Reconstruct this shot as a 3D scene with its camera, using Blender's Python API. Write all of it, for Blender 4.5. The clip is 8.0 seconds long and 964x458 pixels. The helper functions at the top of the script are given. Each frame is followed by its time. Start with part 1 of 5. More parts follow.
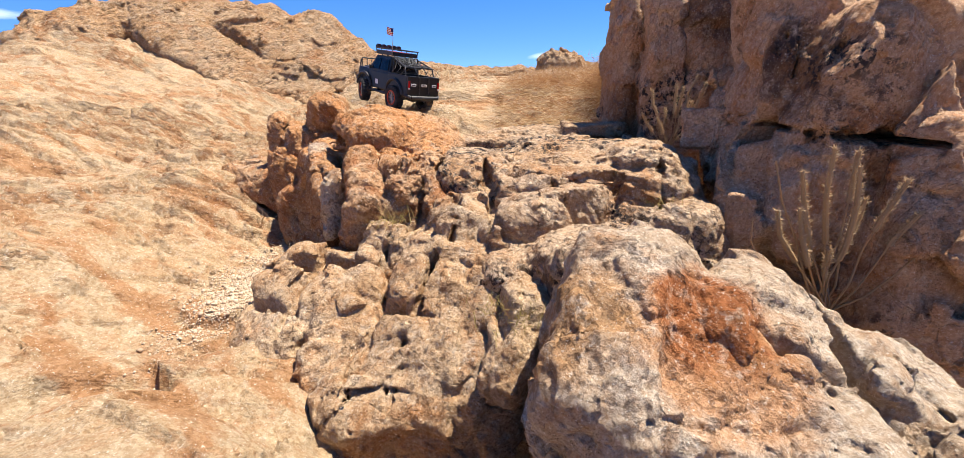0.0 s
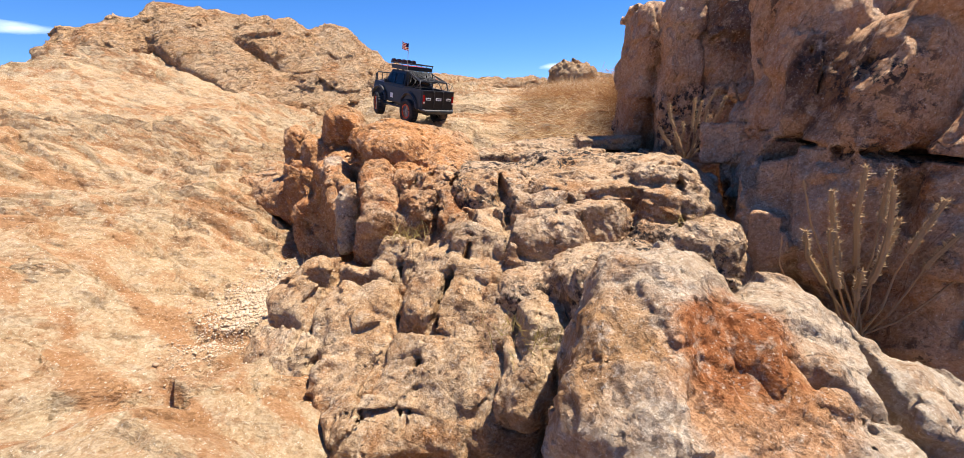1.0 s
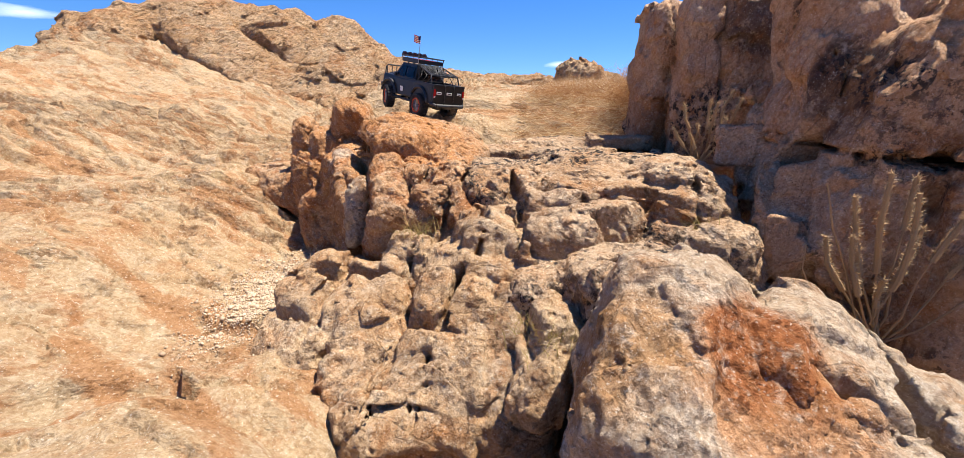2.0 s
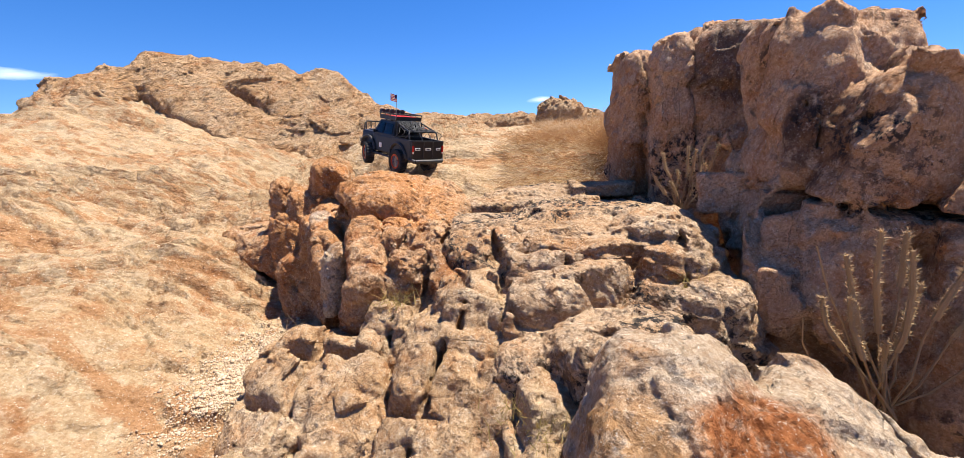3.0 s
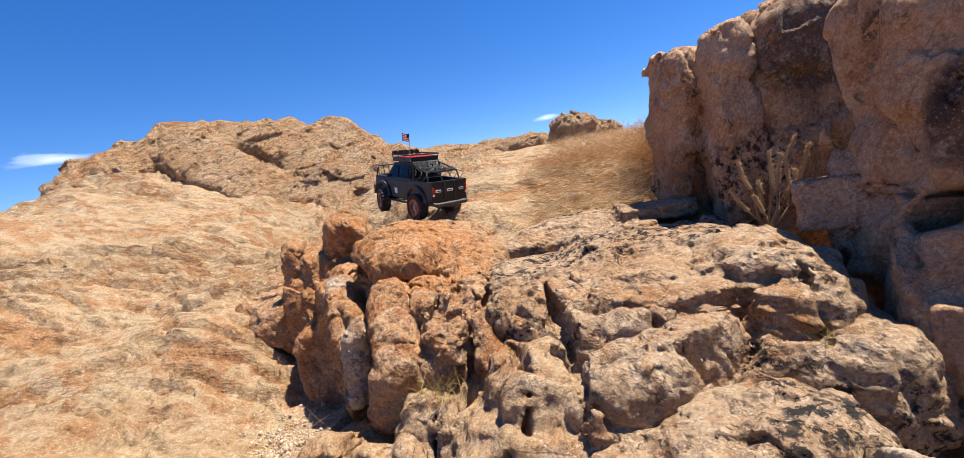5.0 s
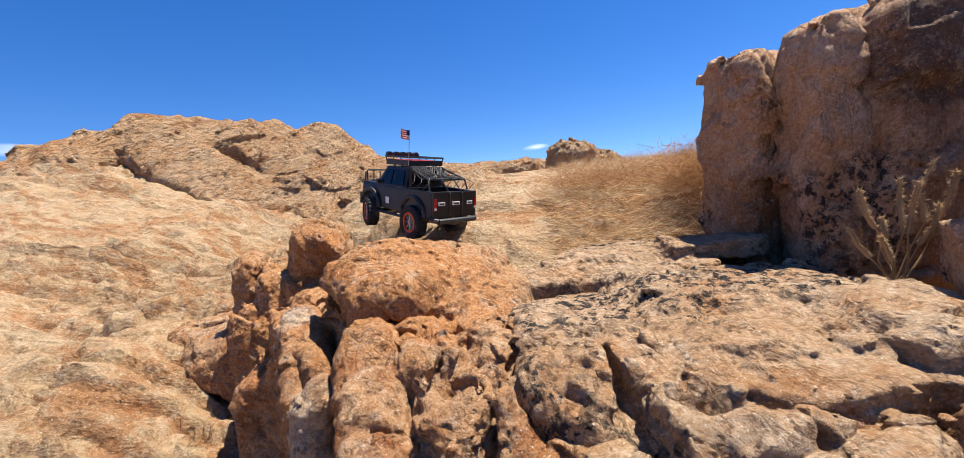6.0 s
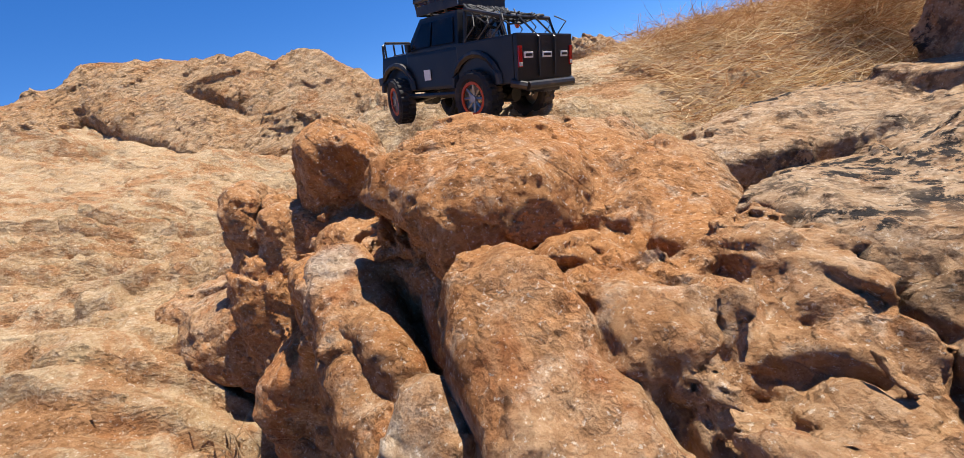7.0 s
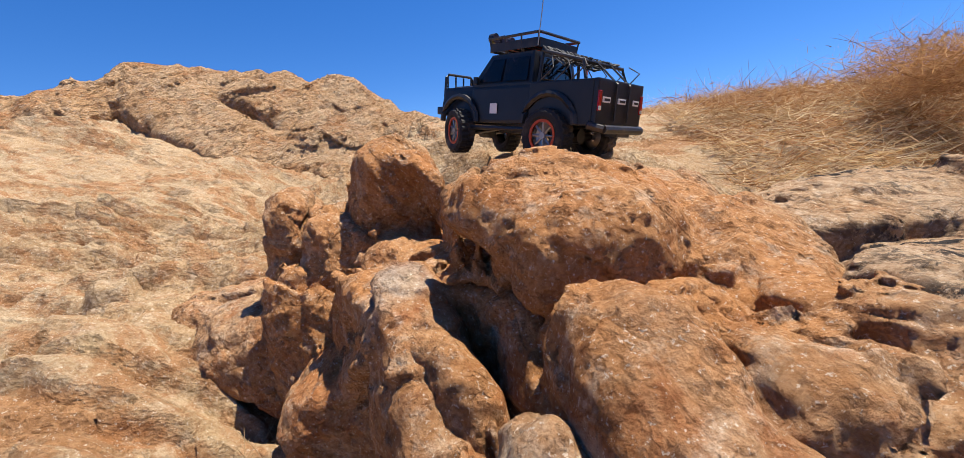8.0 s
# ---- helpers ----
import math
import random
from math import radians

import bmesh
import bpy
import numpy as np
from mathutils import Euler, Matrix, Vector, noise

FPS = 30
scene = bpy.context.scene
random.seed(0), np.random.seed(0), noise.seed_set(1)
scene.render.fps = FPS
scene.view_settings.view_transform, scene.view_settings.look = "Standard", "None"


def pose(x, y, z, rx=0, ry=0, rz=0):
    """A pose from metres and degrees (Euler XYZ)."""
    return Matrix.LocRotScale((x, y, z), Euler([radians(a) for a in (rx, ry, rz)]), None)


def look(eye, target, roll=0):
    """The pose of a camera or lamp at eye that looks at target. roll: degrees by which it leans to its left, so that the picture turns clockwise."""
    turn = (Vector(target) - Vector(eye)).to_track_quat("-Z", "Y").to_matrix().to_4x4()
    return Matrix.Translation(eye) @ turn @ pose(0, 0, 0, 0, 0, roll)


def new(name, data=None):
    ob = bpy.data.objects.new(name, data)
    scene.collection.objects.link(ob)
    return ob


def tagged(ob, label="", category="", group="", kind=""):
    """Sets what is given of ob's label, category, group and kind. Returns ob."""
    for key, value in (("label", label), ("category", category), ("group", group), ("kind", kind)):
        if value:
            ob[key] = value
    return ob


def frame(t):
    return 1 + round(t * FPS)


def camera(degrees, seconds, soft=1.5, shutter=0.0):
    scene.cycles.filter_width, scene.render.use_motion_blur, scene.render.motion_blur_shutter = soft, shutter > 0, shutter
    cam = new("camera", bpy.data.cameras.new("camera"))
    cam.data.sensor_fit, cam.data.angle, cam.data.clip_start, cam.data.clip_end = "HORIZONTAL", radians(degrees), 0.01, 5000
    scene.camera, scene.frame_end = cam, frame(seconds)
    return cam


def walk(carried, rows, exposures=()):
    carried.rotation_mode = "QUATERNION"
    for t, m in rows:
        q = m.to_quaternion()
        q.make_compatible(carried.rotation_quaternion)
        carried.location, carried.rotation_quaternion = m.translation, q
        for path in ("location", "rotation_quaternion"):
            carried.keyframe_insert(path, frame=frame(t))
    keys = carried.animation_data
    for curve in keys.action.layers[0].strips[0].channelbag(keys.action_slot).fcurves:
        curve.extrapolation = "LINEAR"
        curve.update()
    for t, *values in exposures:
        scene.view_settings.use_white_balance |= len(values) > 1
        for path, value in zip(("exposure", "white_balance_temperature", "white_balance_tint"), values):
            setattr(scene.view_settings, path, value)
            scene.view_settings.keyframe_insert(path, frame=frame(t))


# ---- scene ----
cam = camera(101.0, 8.0, 0.6)
PATH = [
    (0, (0.000, 0.000, 1.400), (-0.001, 1.880, 0.717), 0.0),
    (0.5, (-0.014, 0.008, 1.387), (-0.063, 1.876, 0.673), -0.7),
    (1, (-0.016, 0.023, 1.419), (-0.071, 1.917, 0.779), -0.2),
    (1.2, (0.021, 0.022, 1.438), (-0.006, 1.929, 0.837), -1.0),
    (2.3, (-0.073, 0.055, 1.408), (-0.137, 1.939, 0.741), 1.8),
    (2.5, (-0.058, 0.072, 1.424), (-0.132, 1.971, 0.801), 0.6),
    (3, (-0.015, 0.126, 1.501), (-0.036, 2.064, 1.008), -1.5),
    (3.5, (-0.042, 0.219, 1.477), (-0.139, 2.144, 0.942), -2.0),
    (4, (-0.001, 0.273, 1.514), (-0.078, 2.206, 1.007), -5.1),
    (4.5, (-0.054, 0.334, 1.513), (-0.196, 2.270, 1.030), -6.5),
    (5, (-0.088, 0.425, 1.539), (-0.201, 2.387, 1.172), -8.8),
    (5.2, (-0.124, 0.481, 1.552), (-0.234, 2.453, 1.236), -8.5),
    (6.3, (-0.334, 0.965, 1.432), (-0.374, 2.948, 1.173), -2.8),
    (6.5, (-0.446, 1.068, 1.389), (-0.618, 3.034, 1.066), -2.4),
    (7, (-0.514, 1.347, 1.313), (-0.611, 3.258, 0.728), -12.4),
    (7.5, (-0.622, 1.343, 1.298), (-0.556, 3.296, 0.870), -7.3),
    (8, (-0.656, 1.369, 1.306), (-0.714, 3.331, 0.922), -4.8),
]
EXPOSURE = [(0, 1.36), (1, 1.32), (2.5, 1.30), (3.5, 1.29), (4.5, 1.17), (5.0, 1.14), (6.5, 1.10), (7.0, 1.06), (8, 1.08)]
walk(cam, [(t, look(eye, target, roll)) for t, eye, target, roll in PATH], EXPOSURE)

# ---- world and light ----
SUN = Vector((0.32, 0.13, 0.93)).normalized()
world = bpy.data.worlds.new("world")
scene.world = world
world.use_nodes = True
wn = world.node_tree.nodes
sky = wn.new("ShaderNodeTexSky")
sky.sky_type, sky.sun_disc = "NISHITA", False
sky.sun_elevation, sky.sun_rotation = math.asin(SUN.z), math.atan2(SUN.x, SUN.y)
sky.altitude, sky.air_density, sky.dust_density, sky.ozone_density = 1500, 1.0, 0.3, 3.0
wl = world.node_tree.links
deep = wn.new("ShaderNodeHueSaturation")
deep.inputs["Hue"].default_value, deep.inputs["Saturation"].default_value = 0.511, 1.34
wl.new(sky.outputs[0], deep.inputs["Color"])
lift = wn.new("ShaderNodeMapping")
lift.vector_type = "POINT"
lift.inputs["Location"].default_value = (0, 0, 0.10)
aim = wn.new("ShaderNodeTexCoord")
wl.new(aim.outputs["Generated"], lift.inputs["Vector"])
wl.new(lift.outputs[0], sky.inputs["Vector"])
# thin clouds: two wisps and a small bank low over the rocks
coord = wn.new("ShaderNodeTexCoord")
streak = wn.new("ShaderNodeMapping")
streak.inputs["Scale"].default_value = (9, 9, 40)
wl.new(coord.outputs["Generated"], streak.inputs["Vector"])
fleece = wn.new("ShaderNodeTexNoise")
fleece.inputs["Scale"].default_value, fleece.inputs["Detail"].default_value = 1.3, 7
wl.new(streak.outputs[0], fleece.inputs["Vector"])
colour = deep.outputs[0]
for way, wide, tall in (((-0.743, 0.662, 0.100), 0.11, 0.024), ((0.138, 0.988, 0.062), 0.06, 0.016)):
    gap = wn.new("ShaderNodeVectorMath")
    gap.operation = "SUBTRACT"
    gap.inputs[1].default_value = way
    wl.new(coord.outputs["Generated"], gap.inputs[0])
    flat = wn.new("ShaderNodeVectorMath")
    flat.operation = "MULTIPLY"
    flat.inputs[1].default_value = (1 / wide, 1 / wide, 1 / tall)
    wl.new(gap.outputs[0], flat.inputs[0])
    size = wn.new("ShaderNodeVectorMath")
    size.operation = "LENGTH"
    wl.new(flat.outputs[0], size.inputs[0])
    soft = wn.new("ShaderNodeMapRange")
    soft.inputs[1].default_value, soft.inputs[2].default_value, soft.inputs[3].default_value, soft.inputs[4].default_value = 0.0, 1.3, 0.34, -0.40
    wl.new(size.outputs["Value"], soft.inputs[0])
    wisp = wn.new("ShaderNodeMath")
    wisp.operation = "ADD"
    wl.new(soft.outputs[0], wisp.inputs[0])
    wl.new(fleece.outputs[0], wisp.inputs[1])
    veil = wn.new("ShaderNodeMapRange")
    veil.inputs[1].default_value, veil.inputs[2].default_value = 0.58, 1.25
    wl.new(wisp.outputs[0], veil.inputs[0])
    over = wn.new("ShaderNodeMix")
    over.data_type = "RGBA"
    over.inputs[7].default_value = (9, 9.5, 10.5, 1)
    wl.new(veil.outputs[0], over.inputs[0])
    wl.new(colour, over.inputs[6])
    colour = over.outputs[2]
wl.new(colour, wn["Background"].inputs[0])
wn["Background"].inputs[1].default_value = 0.084
sun = new("sun", bpy.data.lights.new("sun", "SUN"))
sun.data.energy, sun.data.angle, sun.data.color = 4.6, radians(0.5), (1.0, 0.93, 0.80)
sun.matrix_basis = look(SUN * 20, (0, 0, 0))


# ---- noise on arrays of places ----
def scatter(ix, iy, iz, seed):
    n = ix.astype(np.uint32) * np.uint32(374761393) + iy.astype(np.uint32) * np.uint32(668265263) + iz.astype(np.uint32) * np.uint32(2147483647) + np.uint32(seed * 1274126177 & 0xFFFFFFFF)
    n = (n ^ (n >> np.uint32(13))) * np.uint32(1274126177)
    return n ^ (n >> np.uint32(16))


def lattice(ix, iy, iz, seed):
    return (scatter(ix, iy, iz, seed) & np.uint32(0xFFFF)).astype(np.float32) / 32767.5 - 1.0


def smooth_noise(p, seed=0):
    """Value noise, -1 to 1, at places p (n, 3)."""
    f = np.floor(p)
    i = f.astype(np.int64)
    u = p - f
    u = u * u * (3 - 2 * u)
    out = 0
    for dx in (0, 1):
        wx = u[:, 0] if dx else 1 - u[:, 0]
        for dy in (0, 1):
            wxy = wx * (u[:, 1] if dy else 1 - u[:, 1])
            for dz in (0, 1):
                w = wxy * (u[:, 2] if dz else 1 - u[:, 2])
                out = out + w * lattice(i[:, 0] + dx, i[:, 1] + dy, i[:, 2] + dz, seed)
    return out


def fbm(p, octaves=4, seed=0, gain=0.5):
    out, a = 0, 1.0
    for k in range(octaves):
        out = out + a * smooth_noise(p * 2.03**k + 17.3 * k, seed + k)
        a *= gain
    return out


def creases(p, octaves=3, seed=0):
    """Thin valleys: 0 away from them, down to -1 along their lines."""
    out, a = 0, 1.0
    for k in range(octaves):
        n = np.abs(smooth_noise(p * 1.9**k + 9.1 * k, seed + k))
        out = out - a * np.clip(1 - n / 0.10, 0, 1) ** 1.5
        a *= 0.55
    return out


def turn(yaw=0, pitch=0, roll=0):
    return np.array(Euler((radians(pitch), radians(roll), radians(yaw))).to_matrix())


BED = turn(35, 0, -24)  # the way the beds of the rock lie


def chunks(p, seed=0):
    """Broken blocks: how near the joint between two of them (0 on it), and how far each block's tilted face stands out, about -1 to 1."""
    f = np.floor(p).astype(np.int64)
    u = (p - f).astype(np.float32)
    first, second = np.full(len(p), 9.0, np.float32), np.full(len(p), 9.0, np.float32)
    own = np.zeros(len(p), np.float32)
    for dx in (-1, 0, 1):
        for dy in (-1, 0, 1):
            for dz in (-1, 0, 1):
                i, j, k = f[:, 0] + dx, f[:, 1] + dy, f[:, 2] + dz
                n = scatter(i, j, k, seed)
                ra, rb, rc = [((n >> np.uint32(w)) & np.uint32(1023)).astype(np.float32) / 511.5 - 1 for w in (0, 10, 20)]
                ax, ay, az = u[:, 0] - (dx + 0.5 + 0.45 * ra), u[:, 1] - (dy + 0.5 + 0.45 * rb), u[:, 2] - (dz + 0.5 + 0.45 * rc)
                d = np.sqrt(ax * ax + ay * ay + az * az)
                nearer = d < first
                second = np.where(nearer, first, np.minimum(second, d))
                own = np.where(nearer, 0.16 * (ra * rb + rc) + 1.6 * (rb * ax + rc * ay + ra * az), own)
                first = np.minimum(first, d)
    return second - first, own


def ledges(f, seed, drop=0.12):
    """Beds that stand out ever further and then break off: -0.5 to 0.5 along f."""
    r = f - np.floor(f)
    return r * (1 - rise(r, 1 - drop, 1.0)) - 0.35


def rise(x, a, b):
    t = np.clip((x - a) / (b - a), 0, 1)
    return t * t * (3 - 2 * t)


def weather(p, size=1.0, seed=0, crack=1.0, block=1.0, beds=1.0, lump=1.0, bed=None, mass=1.0):
    """How far the rock's face stands out (metres) at places p: beds with broken edges, tilted blocks and cracks."""
    q = p / size
    warp = np.stack([fbm(q * 5 + 31 * k, 2, seed + 50 + k) for k in range(3)], 1)
    b = (q + 0.022 * warp) @ (BED if bed is None else bed)
    out = lump * (0.014 * fbm(q * 4.0, 3, seed) + 0.006 * fbm(q * 19.0, 4, seed + 3, 0.6))
    if beds:
        sway = fbm(b * np.array([3, 3, 1.0]), 3, seed + 7)
        for often, high, k in ((8.0, 0.030, 0), (21.0, 0.016, 1), (47.0, 0.007, 2)):
            patchy = np.clip(0.4 + 1.2 * smooth_noise(b * np.array([0.4, 0.4, 0.5]) * often + 3 * k, seed + 30 + k), 0, 1)
            out += beds * high * patchy * ledges(often * b[:, 2] + (0.5 + 0.5 * k) * sway, seed)
    if crack:
        out += crack * creases(b * np.array([1.8, 3.0, 3.6]), 2, seed + 11) * 0.026
    if block:
        edge, own = chunks(b * np.array([3.4, 4.4, 1.8]), seed + 90)
        out += mass * (0.042 * own - 0.008 * np.clip(1 - edge / 0.05, 0, 1))
        edge, own = chunks(b * np.array([10.0, 12.0, 5.0]) + 5.5, seed + 95)
        out += block * (0.015 * own - 0.005 * np.clip(1 - edge / 0.05, 0, 1))
        edge, own = chunks(b * np.array([26.0, 31.0, 22.0]) + 2.5, seed + 97)
        out += block * (0.0050 * own - 0.003 * np.clip(1 - edge / 0.08, 0, 1))
    return out * size


# ---- rock masses, from rounded forms melted together ----
def form(c, r, yaw=0, pitch=0, roll=0, power=2.6, axes=None):
    return np.array(c, float), np.array(r, float), turn(yaw, pitch, roll) if axes is None else axes, power


def groove(a, b, wide, deep, lean=0.0):
    """A narrow cut from a to b, as deep to each side of the line; lean: how far its bottom goes to the side."""
    a, b = np.array(a, float), np.array(b, float)
    y = (b - a) / np.linalg.norm(b - a)
    z = np.array((lean, 0.0, 1.0))
    z = z - y * (z @ y)
    z = z / np.linalg.norm(z)
    return form((a + b) / 2, (wide, np.linalg.norm(b - a) / 2 + 0.02, deep), axes=np.stack([np.cross(y, z), y, z], 1))


def facet(p, n, wide, tall, thick, spin=0.0, power=6):
    """A block under a flat face: p, n: the face's middle and normal; wide, tall: half its size across and up the slope."""
    z = np.array(n, float) / np.linalg.norm(n)
    x = np.cross((0.0, 1.0, 0.0) if abs(z[2]) > 0.97 else (0.0, 0.0, 1.0), z)
    x = x / np.linalg.norm(x)
    y = np.cross(z, x)
    c, w = math.cos(radians(spin)), math.sin(radians(spin))
    return form(np.array(p, float) - thick * z, (wide, tall, thick), power=power, axes=np.stack([c * x + w * y, c * y - w * x, z], 1))


def ridge(a, b, across, high, power=2.8):
    """A rounded rib from a to b."""
    a, b = np.array(a, float), np.array(b, float)
    y = (b - a) / np.linalg.norm(b - a)
    x = np.cross(y, (0.0, 0.0, 1.0))
    x = x / np.linalg.norm(x)
    return form((a + b) / 2, (across, np.linalg.norm(b - a) / 2 + across, high), power=power, axes=np.stack([x, y, np.cross(x, y)], 1))


def reach(p, f):
    c, r, m, power = f
    q = (p - c) @ m
    a = np.abs(q / r) + 1e-9
    k0 = (a**power).sum(-1) ** (1 / power)
    k1 = np.sqrt(((a ** (power - 1) * k0[..., None] ** (1 - power) / r) ** 2).sum(-1))
    return (k0 - 1) / np.maximum(k1, 1e-6)


def melt(a, b, k):
    h = np.clip(0.5 + 0.5 * (b - a) / k, 0, 1)
    return b + (a - b) * h - k * h * (1 - h)


def rock_mass(name, forms, h, cuts=(), k=0.03, size=1.0, seed=0, floor=None, warp=0.012, **face):
    """One mesh of melted forms with a weathered face; h: the width of its facets."""
    lo = np.min([f[0] - f[1].max() for f in forms], 0) - 0.1
    hi = np.max([f[0] + f[1].max() for f in forms], 0) + 0.1
    if floor is not None:
        lo[2] = floor
    n = np.ceil((hi - lo) / h).astype(int) + 1
    axes = [lo[i] + h * np.arange(n[i]) for i in range(3)]
    d = np.full(n, 9.0)
    for f in forms:
        a = [max(0, int((f[0][i] - f[1].max() * 1.5 - 0.15 - lo[i]) / h)) for i in range(3)]
        b = [min(n[i], int((f[0][i] + f[1].max() * 1.5 + 0.15 - lo[i]) / h) + 2) for i in range(3)]
        box = tuple(slice(s, e) for s, e in zip(a, b))
        g = np.stack(np.meshgrid(*[axes[i][box[i]] for i in range(3)], indexing="ij"), -1)
        g = g + warp * np.sin(g[..., [1, 2, 0]] * 9 / size + seed + 2 * np.sin(g[..., [2, 0, 1]] * 7 / size))
        d[box] = melt(d[box], reach(g, f), k)
    for f in cuts:
        a = [max(0, int((f[0][i] - f[1].max() * 1.5 - 0.1 - lo[i]) / h)) for i in range(3)]
        b = [min(n[i], int((f[0][i] + f[1].max() * 1.5 + 0.1 - lo[i]) / h) + 2) for i in range(3)]
        if any(e <= s for s, e in zip(a, b)):
            continue
        box = tuple(slice(s, e) for s, e in zip(a, b))
        g = np.stack(np.meshgrid(*[axes[i][box[i]] for i in range(3)], indexing="ij"), -1)
        g = g + warp * np.sin(g[..., [1, 2, 0]] * 9 / size + seed)
        d[box] = -melt(-d[box], reach(g, f), min(k, 0.05) * 0.6)
    near = np.argwhere(np.abs(d) < 0.075 * size + h)
    p = lo + h * near
    d[tuple(near.T)] -= np.clip(weather(p, size, seed, **face), -0.060 * size, 0.052 * size)
    d[0], d[-1], d[:, 0], d[:, -1], d[:, :, -1] = [np.maximum(e, h) for e in (d[0], d[-1], d[:, 0], d[:, -1], d[:, :, -1])]
    return net(name, d, lo, h)


def net(name, d, lo, h):
    """The surface d = 0 as quads (one corner in each cell that it crosses)."""
    s = d < 0
    n = np.array(d.shape) - 1
    count = np.zeros(n, np.int8)
    total, weight = np.zeros((*n, 3), np.float32), np.zeros(n, np.float32)
    core = [(slice(0, -1), slice(1, None))] * 3
    corners = {(i, j, l): (core[0][i], core[1][j], core[2][l]) for i in (0, 1) for j in (0, 1) for l in (0, 1)}
    for c in corners.values():
        count += s[c]
    mixed = (count > 0) & (count < 8)
    cells = np.argwhere(mixed)
    ids = np.full(n, -1, np.int64)
    ids[mixed] = np.arange(len(cells))
    acc, cnt = np.zeros((len(cells), 3)), np.zeros(len(cells))
    for c0 in corners:
        for ax in range(3):
            if c0[ax]:
                continue
            c1 = list(c0)
            c1[ax] = 1
            a = d[tuple((cells + c0).T)]
            b = d[tuple((cells + c1).T)]
            hit = (a < 0) != (b < 0)
            t = np.where(hit, a / np.where(hit, a - b, 1), 0)
            q = np.repeat(np.array(c0, float)[None], len(cells), 0)
            q[:, ax] += t
            acc += q * hit[:, None]
            cnt += hit
    verts = lo + h * (cells + acc / cnt[:, None])
    quads = []
    for ax in range(3):
        u, v = (ax + 1) % 3, (ax + 2) % 3
        a = [slice(1, -1)] * 3
        b = list(a)
        a[ax], b[ax] = slice(0, -1), slice(1, None)
        change = s[tuple(a)] != s[tuple(b)]
        e = np.argwhere(change)
        off = np.ones(3, int)
        off[ax] = 0
        e = e + off
        eu, ev = np.eye(3, dtype=int)[u], np.eye(3, dtype=int)[v]
        inside = s[tuple(e.T)]
        q = np.stack([ids[tuple((e - eu - ev).T)], ids[tuple((e - ev).T)], ids[tuple(e.T)], ids[tuple((e - eu).T)]], 1)
        q[~inside] = q[~inside][:, ::-1]
        quads.append(q)
    quads = np.concatenate(quads)
    return plate(name, verts, quads[(quads >= 0).all(1)])


def plate(name, verts, quads):
    me = bpy.data.meshes.new(name)
    me.vertices.add(len(verts))
    me.vertices.foreach_set("co", np.ascontiguousarray(verts, np.float32).ravel())
    me.loops.add(quads.size)
    me.loops.foreach_set("vertex_index", np.ascontiguousarray(quads, np.int32).ravel())
    me.polygons.add(len(quads))
    me.polygons.foreach_set("loop_start", np.arange(0, quads.size, 4, dtype=np.int32))
    me.polygons.foreach_set("use_smooth", np.ones(len(quads), bool))
    me.update(calc_edges=True)
    return new(name, me)


# ---- materials ----
def material(name):
    m = bpy.data.materials.new(name)
    m.use_nodes = True
    return m, m.node_tree.nodes, m.node_tree.links, m.node_tree.nodes["Principled BSDF"]


